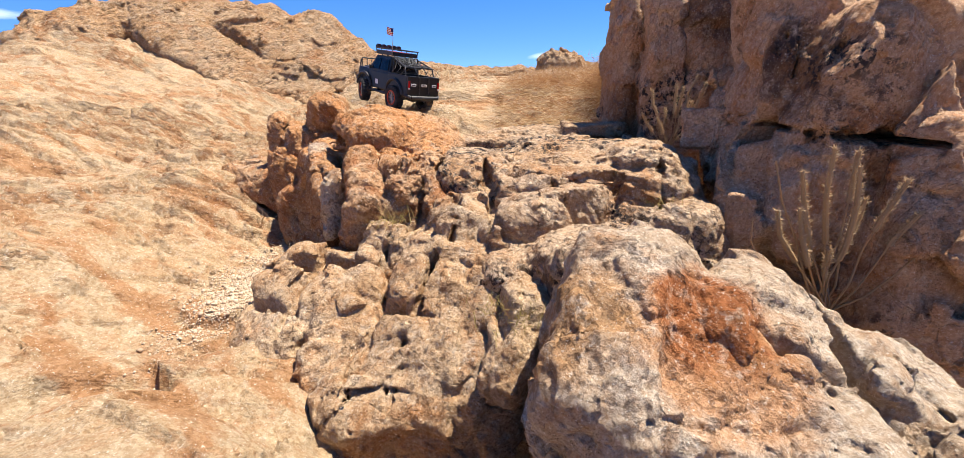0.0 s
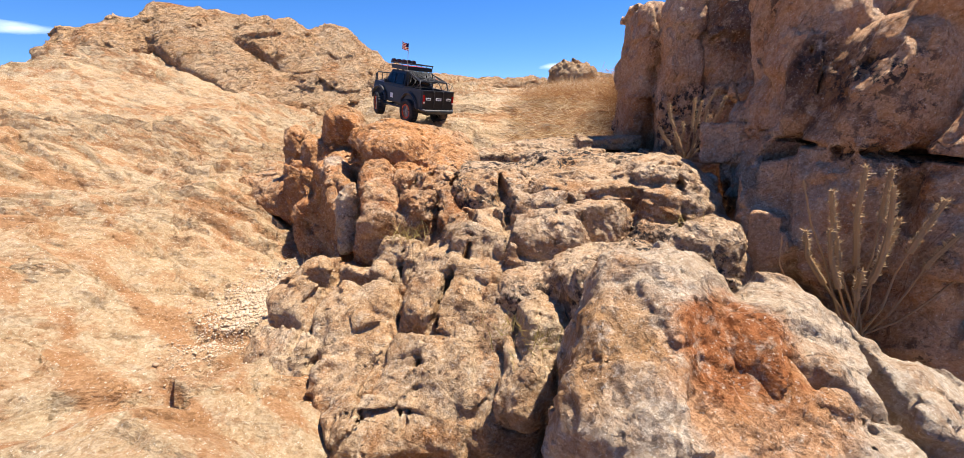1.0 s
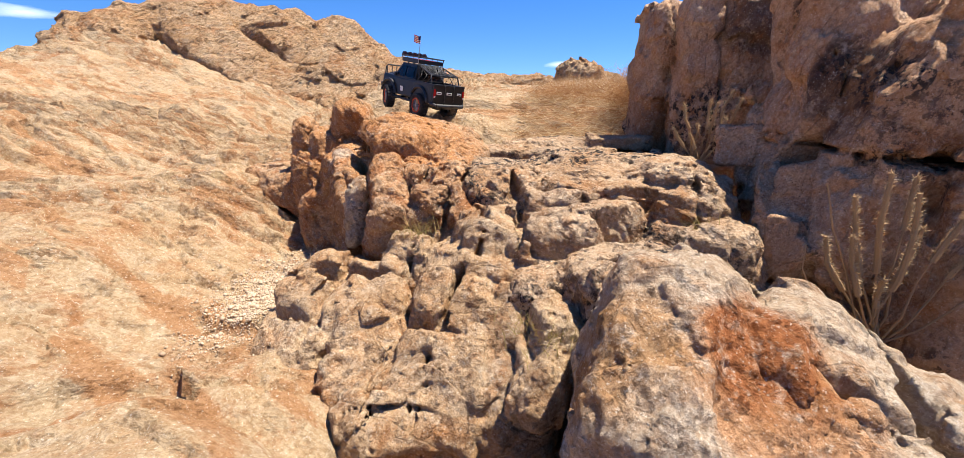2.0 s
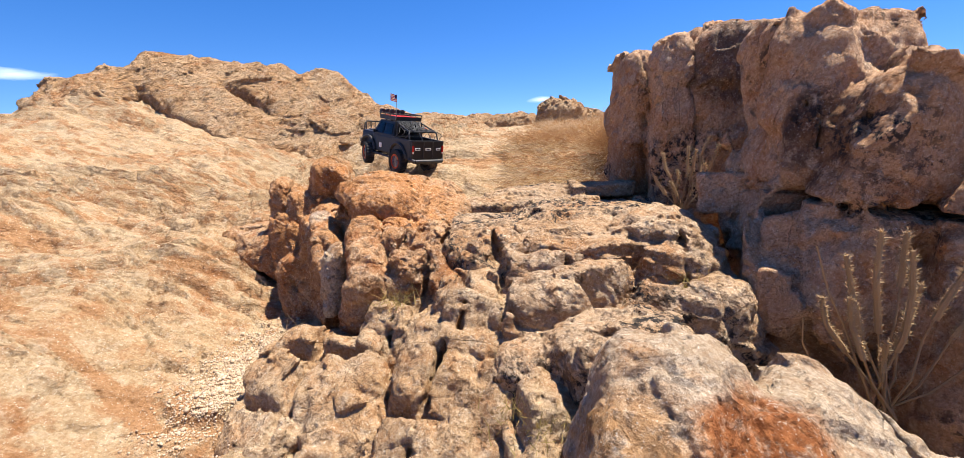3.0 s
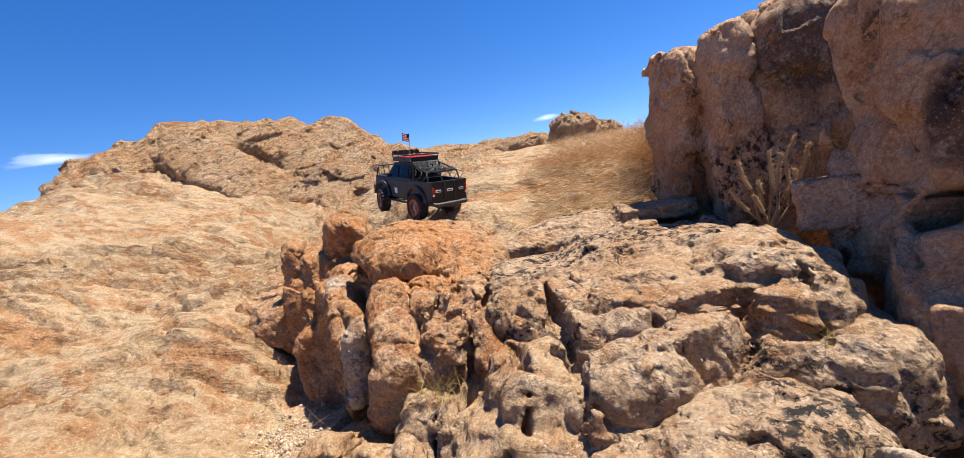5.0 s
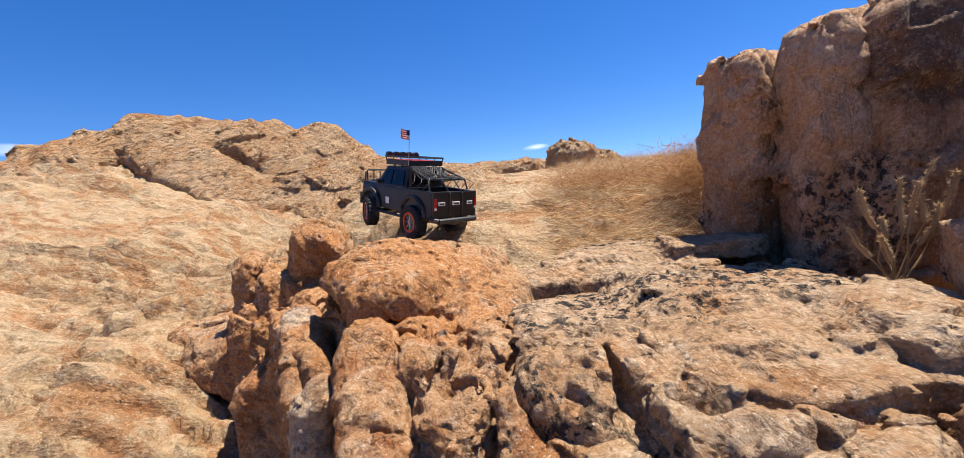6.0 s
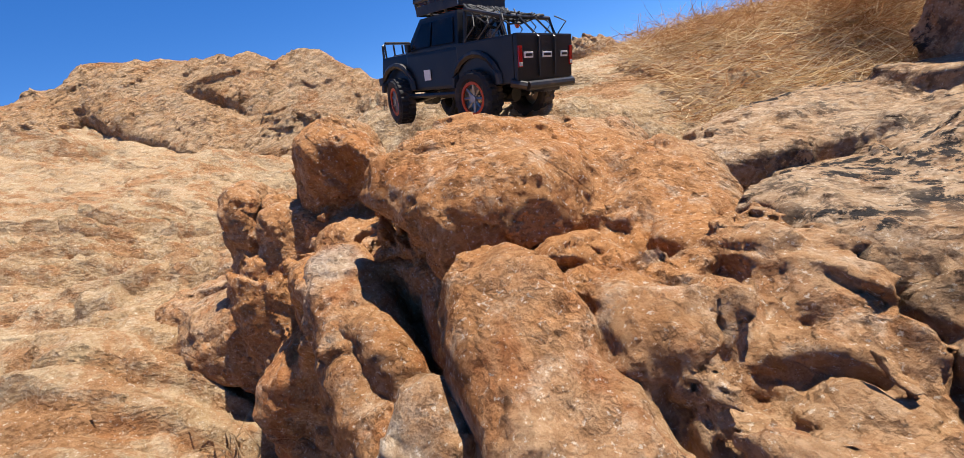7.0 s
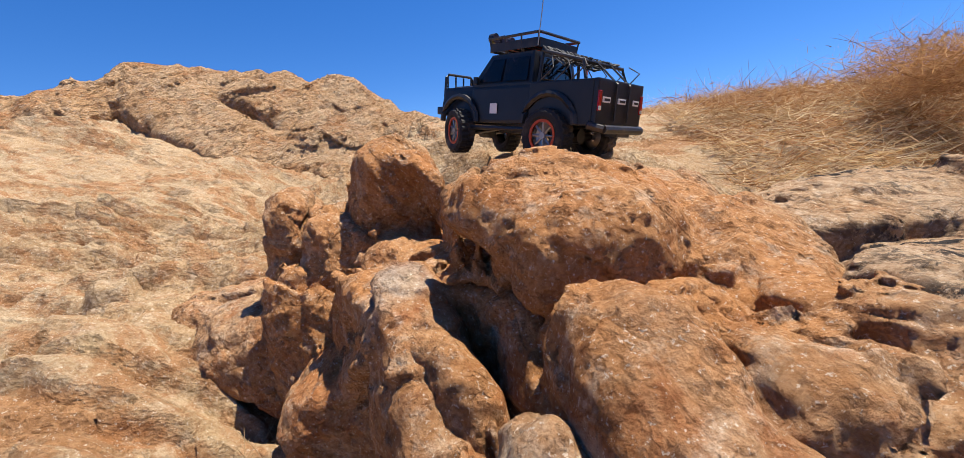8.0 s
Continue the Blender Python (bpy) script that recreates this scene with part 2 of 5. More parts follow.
def rock_material(name, pale, warm, rust, lichen=0.5, scale=1.0, zones=(), bed=(35, 0, -24), broken=1.0, layer=2.6, jointed=0.4, strata=0.0):
    """Sandstone. zones: stains and other patches of colour, as (place, reach, colour, strength)."""
    m, n, l, out = material(name)
    geo = n.new("ShaderNodeNewGeometry")
    at = geo.outputs["Position"]

    def link(a, b):
        if hasattr(a, "is_linked"):
            l.new(a, b)
        else:
            b.default_value = a

    def calc(op, a, b=0.0):
        x = n.new("ShaderNodeMath")
        x.operation = op
        link(a, x.inputs[0])
        link(b, x.inputs[1])
        return x.outputs[0]

    def noisy(size, detail, rough, where=None, warp=0.0):
        t = n.new("ShaderNodeTexNoise")
        t.inputs["Scale"].default_value, t.inputs["Detail"].default_value, t.inputs["Roughness"].default_value = size * scale, detail, rough
        t.inputs["Distortion"].default_value = warp
        l.new(where or at, t.inputs["Vector"])
        return t.outputs[0]

    def ramp(x, lo, hi, a=0.0, b=1.0):
        r = n.new("ShaderNodeMapRange")
        for k, v in enumerate((lo, hi, a, b)):
            r.inputs[k + 1].default_value = v
        l.new(x, r.inputs[0])
        return r.outputs[0]

    def mix(f, a, b, mode="MIX"):
        x = n.new("ShaderNodeMix")
        x.data_type, x.blend_type = "RGBA", mode
        for v, k in ((f, 0), (a, 6), (b, 7)):
            link((*v, 1) if isinstance(v, tuple) else v, x.inputs[k])
        return x.outputs[2]

    turned = n.new("ShaderNodeMapping")
    turned.inputs["Rotation"].default_value = [radians(v) for v in (bed[1], bed[2], -bed[0])]
    l.new(at, turned.inputs["Vector"])
    flat = n.new("ShaderNodeMapping")
    flat.inputs["Scale"].default_value = (1, 1, layer)
    l.new(turned.outputs[0], flat.inputs["Vector"])

    c = mix(ramp(noisy(3.0, 6, 0.62), 0.38, 0.62), pale, warm)
    c = mix(calc("MULTIPLY", ramp(noisy(4.3, 7, 0.68, None, 0.6), 0.53, 0.66), 0.85), c, rust)
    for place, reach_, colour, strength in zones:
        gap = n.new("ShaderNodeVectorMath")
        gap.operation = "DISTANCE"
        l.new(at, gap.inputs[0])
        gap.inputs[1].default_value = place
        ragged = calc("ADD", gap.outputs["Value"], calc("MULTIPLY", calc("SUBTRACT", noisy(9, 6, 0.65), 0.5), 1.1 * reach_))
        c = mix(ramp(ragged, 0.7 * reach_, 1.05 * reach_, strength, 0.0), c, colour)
    c = mix(calc("MULTIPLY", ramp(noisy(15, 7, 0.7), 0.52, 0.64), 0.75), c, mix(0.6, c, rust))
    c = mix(calc("MULTIPLY", ramp(noisy(21, 7, 0.72), 0.52, 0.64), 0.6), c, mix(0.45, pale, (0.70, 0.60, 0.48)))
    if strata:
        # rust-red beds, long across the slope
        wide = n.new("ShaderNodeMapping")
        wide.inputs["Scale"].default_value = (1.0, 2.6, 3.0)
        l.new(turned.outputs[0], wide.inputs["Vector"])
        c = mix(calc("MULTIPLY", ramp(noisy(2.6, 7, 0.62, wide.outputs[0], 0.4), 0.53, 0.59), 0.95 * strata), c, mix(0.65, warm, rust))
    bands = ramp(noisy(7, 5, 0.6, flat.outputs[0]), 0.35, 0.65)
    c = mix(0.3, c, mix(bands, mix(1.0, c, (0.74, 0.62, 0.52), "MULTIPLY"), c))
    grain = ramp(noisy(95, 4, 0.75), 0.42, 0.58)
    c = mix(grain, mix(1.0, c, (0.77, 0.70, 0.63), "MULTIPLY"), c)
    c = mix(calc("MULTIPLY", ramp(noisy(150, 3, 0.7), 0.60, 0.68), 0.5), c, (0.80, 0.72, 0.60))
    spots = calc("MULTIPLY", ramp(noisy(2.3, 5, 0.6), 0.66 - 0.19 * lichen, 0.74 - 0.17 * lichen), ramp(noisy(30, 7, 0.74), 0.49, 0.55))
    c = mix(calc("MULTIPLY", spots, min(1.0, 1.2 * lichen)), c, (0.035, 0.030, 0.028))
    l.new(c, out.inputs["Base Color"])
    out.inputs["Roughness"].default_value = 0.92
    out.inputs["Specular IOR Level"].default_value = 0.15

    # relief: broken facets, thin joints and grain
    def facets(size, slope, where):
        v = n.new("ShaderNodeTexVoronoi")
        v.inputs["Scale"].default_value = size * scale
        l.new(where, v.inputs["Vector"])
        lean, gap, dot = [n.new("ShaderNodeVectorMath") for _ in range(3)]
        lean.operation, gap.operation, dot.operation = "SUBTRACT", "SUBTRACT", "DOT_PRODUCT"
        l.new(v.outputs["Color"], lean.inputs[0])
        lean.inputs[1].default_value = (0.5, 0.5, 0.5)
        l.new(where, gap.inputs[0])
        l.new(v.outputs["Position"], gap.inputs[1])
        l.new(lean.outputs[0], dot.inputs[0])
        l.new(gap.outputs[0], dot.inputs[1])
        return calc("MULTIPLY", dot.outputs["Value"], slope)

    def joints(size, width, where):
        v = n.new("ShaderNodeTexVoronoi")
        v.feature = "DISTANCE_TO_EDGE"
        v.inputs["Scale"].default_value = size * scale
        l.new(where, v.inputs["Vector"])
        return ramp(v.outputs["Distance"], 0.0, width)

    bent = n.new("ShaderNodeVectorMath")
    bent.operation = "MULTIPLY_ADD"
    wob = n.new("ShaderNodeTexNoise")
    wob.inputs["Scale"].default_value, wob.inputs["Detail"].default_value = 14 * scale, 6
    l.new(at, wob.inputs["Vector"])
    l.new(wob.outputs["Color"], bent.inputs[0])
    bent.inputs[1].default_value = (0.018 / scale,) * 3
    l.new(flat.outputs[0], bent.inputs[2])
    where = bent.outputs[0]
    h1 = calc("ADD", facets(11, 0.75 * broken, where), calc("MULTIPLY", joints(4, 0.014, where), 0.009 * jointed / scale))
    h1 = calc("ADD", h1, calc("MULTIPLY", noisy(10, 9, 0.60), 0.016 * broken / scale))
    h2 = calc("ADD", facets(30, 1.35 * broken, where), calc("MULTIPLY", noisy(55, 8, 0.72), 0.012 / scale))
    h2 = calc("ADD", h2, calc("MULTIPLY", joints(17, 0.05, where), 0.0042 * broken * jointed / scale))
    h3 = calc("ADD", facets(85, 1.2 * broken, where), calc("MULTIPLY", noisy(190, 5, 0.65), 0.0065 / scale))
    normal = None
    for height, far, power in ((h1, 1.0, 0.9), (h2, 1.0, 0.75), (h3, 1.0, 0.9)):
        b = n.new("ShaderNodeBump")
        b.inputs["Strength"].default_value, b.inputs["Distance"].default_value = power, far
        l.new(height, b.inputs["Height"])
        if normal:
            l.new(normal, b.inputs["Normal"])
        normal = b.outputs[0]
    l.new(normal, out.inputs["Normal"])
    return m


RUST, ORANGE, CRUST, CREAM = (0.330, 0.118, 0.040), (0.490, 0.225, 0.080), (0.480, 0.440, 0.385), (0.500, 0.380, 0.255)
ROCK = rock_material("sandstone", (0.495, 0.335, 0.205), (0.435, 0.232, 0.108), RUST, 0.35, broken=0.75, layer=1.5, zones=[
    ((-0.45, 2.00, 1.15), 0.34, ORANGE, 0.65),
    ((-0.95, 2.30, 1.05), 0.38, ORANGE, 0.6),
    ((-0.70, 1.70, 0.85), 0.32, (0.336, 0.160, 0.064), 0.7),
    ((-0.52, 2.00, 1.13), 0.11, RUST, 0.7),
    ((0.05, 1.05, 0.82), 0.26, (0.320, 0.176, 0.080), 0.6),
    ((-0.60, 1.20, 0.82), 0.20, CREAM, 0.7),
    ((-0.86, 1.98, 1.08), 0.07, CRUST, 0.3),
    ((-0.645, 1.65, 1.01), 0.08, CRUST, 0.9),
    ((-0.80, 1.99, 1.12), 0.05, CRUST, 0.5),
])
FOOT = rock_material("foot_sandstone", (0.500, 0.372, 0.246), (0.455, 0.295, 0.165), (0.370, 0.175, 0.070), 0.3, broken=0.7, bed=(0, 0, 0), layer=1.2)
SLAB = rock_material("slab_sandstone", (0.505, 0.375, 0.258), (0.455, 0.300, 0.178), (0.380, 0.185, 0.075), 1.0, broken=0.9, layer=1.6)
SLOPE = rock_material("pale_slope_rock", (0.480, 0.370, 0.240), (0.460, 0.322, 0.188), (0.360, 0.165, 0.068), 0.0, 0.8, bed=(-20, 8, -14), broken=0.35, jointed=0.0, strata=1.0)
HILLS = rock_material("hill_rock", (0.540, 0.385, 0.240), (0.500, 0.312, 0.165), (0.410, 0.195, 0.080), 0.1, 0.6, bed=(-20, 25, 30), broken=1.0)
# the last zone turns the boulder's left side browner
PALE = rock_material("pale_crusted_rock", (0.530, 0.440, 0.345), (0.480, 0.365, 0.255), (0.390, 0.215, 0.105), 0.2, bed=(0, 0, 0), layer=1.0, zones=[((0.41, 0.58, 0.95), 0.17, ORANGE, 0.7), ((0.42, 0.63, 1.00), 0.13, RUST, 0.95), ((0.17, 0.66, 0.95), 0.14, (0.400, 0.216, 0.088), 0.8)])
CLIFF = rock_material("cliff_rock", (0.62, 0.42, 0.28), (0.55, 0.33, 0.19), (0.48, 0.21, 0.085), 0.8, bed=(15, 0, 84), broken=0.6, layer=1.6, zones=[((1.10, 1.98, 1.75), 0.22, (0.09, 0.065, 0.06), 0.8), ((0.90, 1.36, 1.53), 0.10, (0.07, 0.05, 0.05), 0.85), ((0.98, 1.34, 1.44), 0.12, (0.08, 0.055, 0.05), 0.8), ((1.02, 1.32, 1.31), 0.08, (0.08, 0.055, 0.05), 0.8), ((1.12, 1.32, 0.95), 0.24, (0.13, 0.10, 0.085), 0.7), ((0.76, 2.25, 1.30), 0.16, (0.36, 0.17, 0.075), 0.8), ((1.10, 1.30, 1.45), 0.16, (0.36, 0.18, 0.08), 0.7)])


def finish(ob, mat, label, category, kind=""):
    ob.data.materials.append(mat)
    return tagged(ob, label, category, kind=kind)


# ---- ground ----
def hill(x, y, cx, cy, rx, ry, yaw=0):
    c, s = math.cos(radians(yaw)), math.sin(radians(yaw))
    u, v = ((x - cx) * c + (y - cy) * s) / rx, (-(x - cx) * s + (y - cy) * c) / ry
    return np.exp(-(u * u + v * v))


def land(x, y):
    """The height of the bare ground."""
    left = 0.60 + 0.30 * rise(-x, 1.05, 1.75) + 0.28 * rise(-x, 2.1, 3.6) + 0.32 * rise(-x, 3.4, 5.6) - 0.05 * hill(x, y, -2.35, 3.4, 0.5, 0.7) + 0.50 * hill(x, y, -5.0, 6.1, 1.5, 1.2)
    left = left + 0.16 * hill(x, y, -0.85, 0.45, 0.55, 0.42) - 0.30 * rise(-x, 3.0, 2.4) * hill(x, y, -2.9, 4.9, 0.8, 0.6)
    left = left - 0.42 * hill(x, y, -0.10, 0.86, 0.36, 0.30)
    high = 1.275 + 0.15 * rise(y, 2.55, 3.7) - 0.18 * rise(x, -0.45, 0.15) * (1 - rise(y, 2.35, 3.0)) + 0.03 * rise(x, 0.4, 0.9) * rise(y, 2.6, 3.2) + 0.06 * rise(y, 3.8, 5.5)
    edge = 2.15 + 0.62 * rise(-x, 0.15, 0.95)
    over = rise(x, -1.75, -0.95) * rise(y - edge, -0.3, 0.35)
    z = left + (high - left) * np.clip(over + rise(x, -2.6, -0.6) * rise(y, 3.5, 6.0), 0, 1)
    z = z + 0.10 * rise(y, 4.0, 5.3) * rise(-x, 1.6, 2.4) + 0.12 * hill(x, y, -2.5, 5.5, 0.8, 0.6)
    return z - 3.0 * rise(-x, 5.9, 16.0) - 1.2 * rise(y, 12.0, 40.0)


def axis(knots):
    """Places along an axis: rows of (from, to, step at start, step at end)."""
    out = [knots[0][0]]
    for a, b, s0, s1 in knots:
        while out[-1] < b - 1e-6:
            t = (out[-1] - a) / (b - a)
            out.append(out[-1] + s0 * (s1 / s0) ** t)
    return np.array(out)


def surface(x, y):
    """Places on the weathered ground."""
    p = np.stack([x, y, land(x, y)], 1)
    away = np.clip((np.hypot(x + 0.5, y - 1) - 6) / 30, 0, 1)
    b = (p + 0.05 * np.stack([smooth_noise(p * 3 + 9 * k, 70 + k) for k in range(3)], 1)) @ turn(-20, 8, -14)
    step = 0.03 * fbm(b * np.array([0.9, 1.6, 3]), 3, 80)
    split, jut = chunks(p * np.array([1.7, 3.1, 1.0]) + 0.3, 77)
    crumb, jag = chunks(p * np.array([6.0, 9.0, 3.0]) + 0.3, 78)
    for often, high, seed, drop in ((2.3, 0.150, 101, 0.16), (5.5, 0.075, 105, 0.12), (13.0, 0.022, 109, 0.10)):
        f = often * (-y + 0.18 * x + 0.16 * fbm(p * np.array([1.1, 1.6, 1]), 3, seed) + 0.17 * jut + 0.010 * jag)
        patchy = np.clip(0.4 + 1.5 * fbm(np.stack([x * often * 0.25, f * 0.6, 0 * x], 1), 2, seed + 2), 0, 1)
        step = step + high * patchy * ledges(f, seed, drop)
    # long thin cracks that slant down the slope
    lean = p @ turn(24, 0, 0)
    step = step + 0.045 * creases(lean * np.array([0.9, 4.2, 0.6]) + 0.1 * jag[:, None], 2, 131)
    rough = weather(p, 1.3, 60, 0.2, 0.5, 0.2, 0.25, turn(-20, 8, -14), 0.45)
    calm = 1 - 0.75 * hill(x, y, -0.6, 2.75, 0.45, 0.40) - 0.6 * hill(x, y, -0.98, 1.50, 0.16, 0.3) - 0.8 * hill(x, y, -1.0, 0.50, 0.65, 0.42) - 0.75 * rise(x, -0.35, 0.05) * rise(y, 2.2, 2.5)
    p[:, 2] += (rough + step) * (1 - away) * calm
    return p


def ground():
    xs = axis([(-900, -40, 120, 6), (-40, -8, 6, 0.35), (-8, -2.6, 0.2, 0.03), (-2.6, 0.2, 0.012, 0.012), (0.2, 2.5, 0.02, 0.05), (2.5, 40, 0.08, 6), (40, 900, 6, 120)])
    ys = axis([(-60, -2, 8, 0.4), (-2, 0.3, 0.2, 0.02), (0.3, 3.0, 0.012, 0.014), (3.0, 11, 0.016, 0.12), (11, 60, 0.14, 5), (60, 1500, 6, 160)])
    x, y = np.meshgrid(xs, ys, indexing="ij")
    p = surface(x.ravel(), y.ravel())
    nx, ny = len(xs), len(ys)
    i = np.arange(nx * ny).reshape(nx, ny)
    q = np.stack([i[:-1, :-1], i[1:, :-1], i[1:, 1:], i[:-1, 1:]], -1).reshape(-1, 4)
    return finish(plate("ground", p, q), SLOPE, "pale sandstone slope with ledges and cracks", "rock ground", "structure")


ground()

# ---- the outcrop in the middle ----
outcrop = tagged(new("rock_outcrop"), "weathered orange sandstone outcrop with deep crevices", "rock")


def lobe(name, forms, h, mat, seed, cuts=(), label="", **face):
    face = {"block": 0.65, "beds": 0.4, "lump": 0.7, "crack": 0.15, "mass": 0.4} | face
    ob = rock_mass(name, forms, h, cuts, floor=0.4, seed=seed, **face)
    ob.data.materials.append(mat)
    ob.parent = outcrop
    return tagged(ob, label)


CLEFTS = [
    groove((-0.52, 1.80, 1.14), (-0.455, 1.648, 1.09), 0.014, 0.055, 0.5),
    groove((-0.455, 1.648, 1.09), (-0.403, 1.514, 1.05), 0.016, 0.060, 0.5),
    groove((-0.383, 1.789, 1.11), (-0.298, 1.543, 1.09), 0.013, 0.050, 0.6),
    groove((-0.185, 1.891, 1.10), (-0.192, 1.642, 1.08), 0.012, 0.045, 0.6),
    groove((-0.192, 1.642, 1.08), (-0.12, 1.50, 1.07), 0.012, 0.045, 0.6),
    groove((-0.34, 1.95, 1.14), (-0.27, 1.66, 1.11), 0.010, 0.035, 0.6),
    groove((-0.71, 1.96, 1.12), (-0.652, 1.824, 1.06), 0.035, 0.16),
    groove((-0.652, 1.824, 1.06), (-0.60, 1.66, 0.98), 0.030, 0.16),
    groove((0.507, 1.44, 1.15), (0.455, 1.28, 0.98), 0.011, 0.05),
    groove((0.66, 1.45, 1.15), (0.60, 1.25, 0.98), 0.010, 0.05),
    groove((0.10, 1.44, 1.12), (0.352, 1.38, 1.09), 0.010, 0.05),
    groove((0.352, 1.38, 1.09), (0.60, 1.41, 1.11), 0.010, 0.05),
    groove((0.22, 1.42, 1.11), (0.29, 1.23, 0.99), 0.012, 0.05),
    groove((-0.09, 1.50, 1.09), (-0.11, 1.22, 0.90), 0.016, 0.06, 0.4),
    groove((0.02, 1.60, 1.11), (0.05, 1.20, 0.98), 0.012, 0.05),
    groove((-0.23, 1.56, 1.06), (-0.27, 1.36, 0.86), 0.014, 0.05),
]
UNDERCUT = [form((-0.98, 1.72, 0.80), (0.32, 0.27, 0.30))]
lobe("bedrock", [
    form((-0.239, 2.469, 0.544), (0.83, 0.705, 0.554), 3, 3, 6, 4),
    form((-0.746, 2.3, 0.654), (0.395, 0.4, 0.313), 0, 0, -1, 3),
    form((-1.19, 2.501, 0.702), (0.395, 0.231, 0.274), 12, -6, -3, 3),
    form((-1.465, 2.565, 0.787), (0.219, 0.169, 0.168), 17, -1, 0, 2.6),
    form((-0.87, 2.20, 0.777), (0.12, 0.211, 0.225), 20, 0, 5, 3),
], 0.010, ROCK, 3, [form((-1.42, 2.27, 0.60), (0.20, 0.16, 0.15))] + UNDERCUT + CLEFTS, "brown overhanging flank with a hollow under it")
lobe("knob", [
    form((-1.205, 2.49, 1.06), (0.070, 0.10, 0.145), 0, 6, -6, 3),
    form((-1.075, 2.41, 1.075), (0.095, 0.10, 0.125), 10, 8, 12, 3),
    ridge((-1.07, 2.42, 1.13), (-0.965, 2.35, 1.08), 0.055, 0.060),
    form((-1.10, 2.40, 0.84), (0.17, 0.17, 0.24), 20, 0, 0, 3.5),
], 0.007, ROCK, 5, [groove((-1.145, 2.30, 1.20), (-1.15, 2.52, 1.20), 0.012, 0.12), groove((-1.03, 2.28, 1.02), (-1.16, 2.26, 1.06), 0.012, 0.05)], size=0.8, mass=0.8, k=0.03)
lobe("head_block", [
    form((-0.90, 2.47, 1.12), (0.115, 0.13, 0.215), 10, 5, 3, 4),
    form((-0.87, 2.40, 0.85), (0.15, 0.18, 0.26), 10, 0, 0, 3.5),
], 0.007, ROCK, 7, [groove((-0.98, 2.32, 1.19), (-0.80, 2.33, 1.16), 0.009, 0.05)], size=0.8, mass=0.8)
lobe("head", [
    form((-0.60, 2.16, 1.03), (0.165, 0.21, 0.25), 10, 4, 3, 4),
    form((-0.282, 2.197, 1.043), (0.257, 0.167, 0.108), 0, -2, 1, 2.6),
    form((-0.50, 2.02, 1.04), (0.16, 0.16, 0.20), 10, -5, 0, 3.5),
    form((-0.36, 2.20, 1.04), (0.22, 0.22, 0.19), 0, 12, 8, 3.5),
    form((-0.28, 2.04, 1.03), (0.18, 0.20, 0.12), 10, 18, 0, 3),
    form((-0.735, 2.24, 1.07), (0.055, 0.11, 0.17), 12, 4, 4, 3.4),
], 0.007, ROCK, 8, CLEFTS + [form((-0.56, 1.98, 1.085), (0.20, 0.11, 0.013), 8, 6, 0, 4), groove((-0.675, 2.02, 1.24), (-0.665, 2.32, 1.30), 0.012, 0.11)], "rust-orange rounded rock head", k=0.04, mass=0.4, block=0.6)
lobe("rib", [
    ridge((-0.525, 1.80, 1.06), (-0.47, 1.47, 0.92), 0.070, 0.095, 3.4),
    form((-0.47, 1.58, 0.82), (0.10, 0.17, 0.19), 6, 5, -1, 3),
], 0.0065, ROCK, 9, [groove((-0.56, 1.66, 1.14), (-0.42, 1.60, 1.12), 0.008, 0.03), groove((-0.50, 1.52, 1.04), (-0.40, 1.50, 1.02), 0.008, 0.035)], "orange rib with a cream crown", mass=0.3, block=0.6)
lobe("rib", [
    ridge((-0.41, 1.90, 1.055), (-0.335, 1.53, 0.985), 0.066, 0.085, 2.8),
    ridge((-0.27, 1.97, 1.06), (-0.125, 1.56, 1.00), 0.090, 0.085, 2.8),
    form((-0.33, 1.72, 0.92), (0.22, 0.28, 0.14), 14, 10, 0, 3),
    ridge((-0.30, 1.72, 1.03), (-0.18, 1.48, 0.95), 0.060, 0.070, 2.6),
], 0.0065, ROCK, 28, CLEFTS + [groove((-0.42, 1.72, 1.15), (-0.30, 1.66, 1.13), 0.009, 0.03)], k=0.05, mass=0.45, block=0.65)
lobe("pillar", [
    ridge((-0.805, 2.03, 1.06), (-0.67, 1.74, 0.80), 0.070, 0.085, 3.2),
    form((-0.79, 1.98, 0.74), (0.09, 0.20, 0.30), 26, 0, 0, 3.5),
], 0.007, ROCK, 11, size=0.8)
lobe("flank", [
    facet((-0.935, 2.085, 0.795), (-0.84, -0.54, 0.04), 0.40, 0.26, 0.045, 0, 6),
    facet((-0.82, 1.86, 0.74), (-0.80, -0.60, 0.05), 0.16, 0.24, 0.05, 6, 5),
    ridge((-0.93, 2.20, 0.98), (-0.86, 2.06, 1.01), 0.05, 0.09, 2.8),
], 0.008, ROCK, 19, [groove((-1.00, 2.10, 1.10), (-0.97, 2.04, 0.60), 0.010, 0.06), groove((-0.86, 1.86, 1.05), (-0.84, 1.80, 0.60), 0.010, 0.06)], "brown shaded flank of upright ribs", mass=0.5, block=0.6, bed=turn(57, 88, 0))
lobe("white_knob", [
    form((-0.645, 1.672, 0.905), (0.060, 0.078, 0.150), -1, -6, 6, 2.6),
], 0.006, PALE, 12, size=0.6, label="white crusted knob of rock")
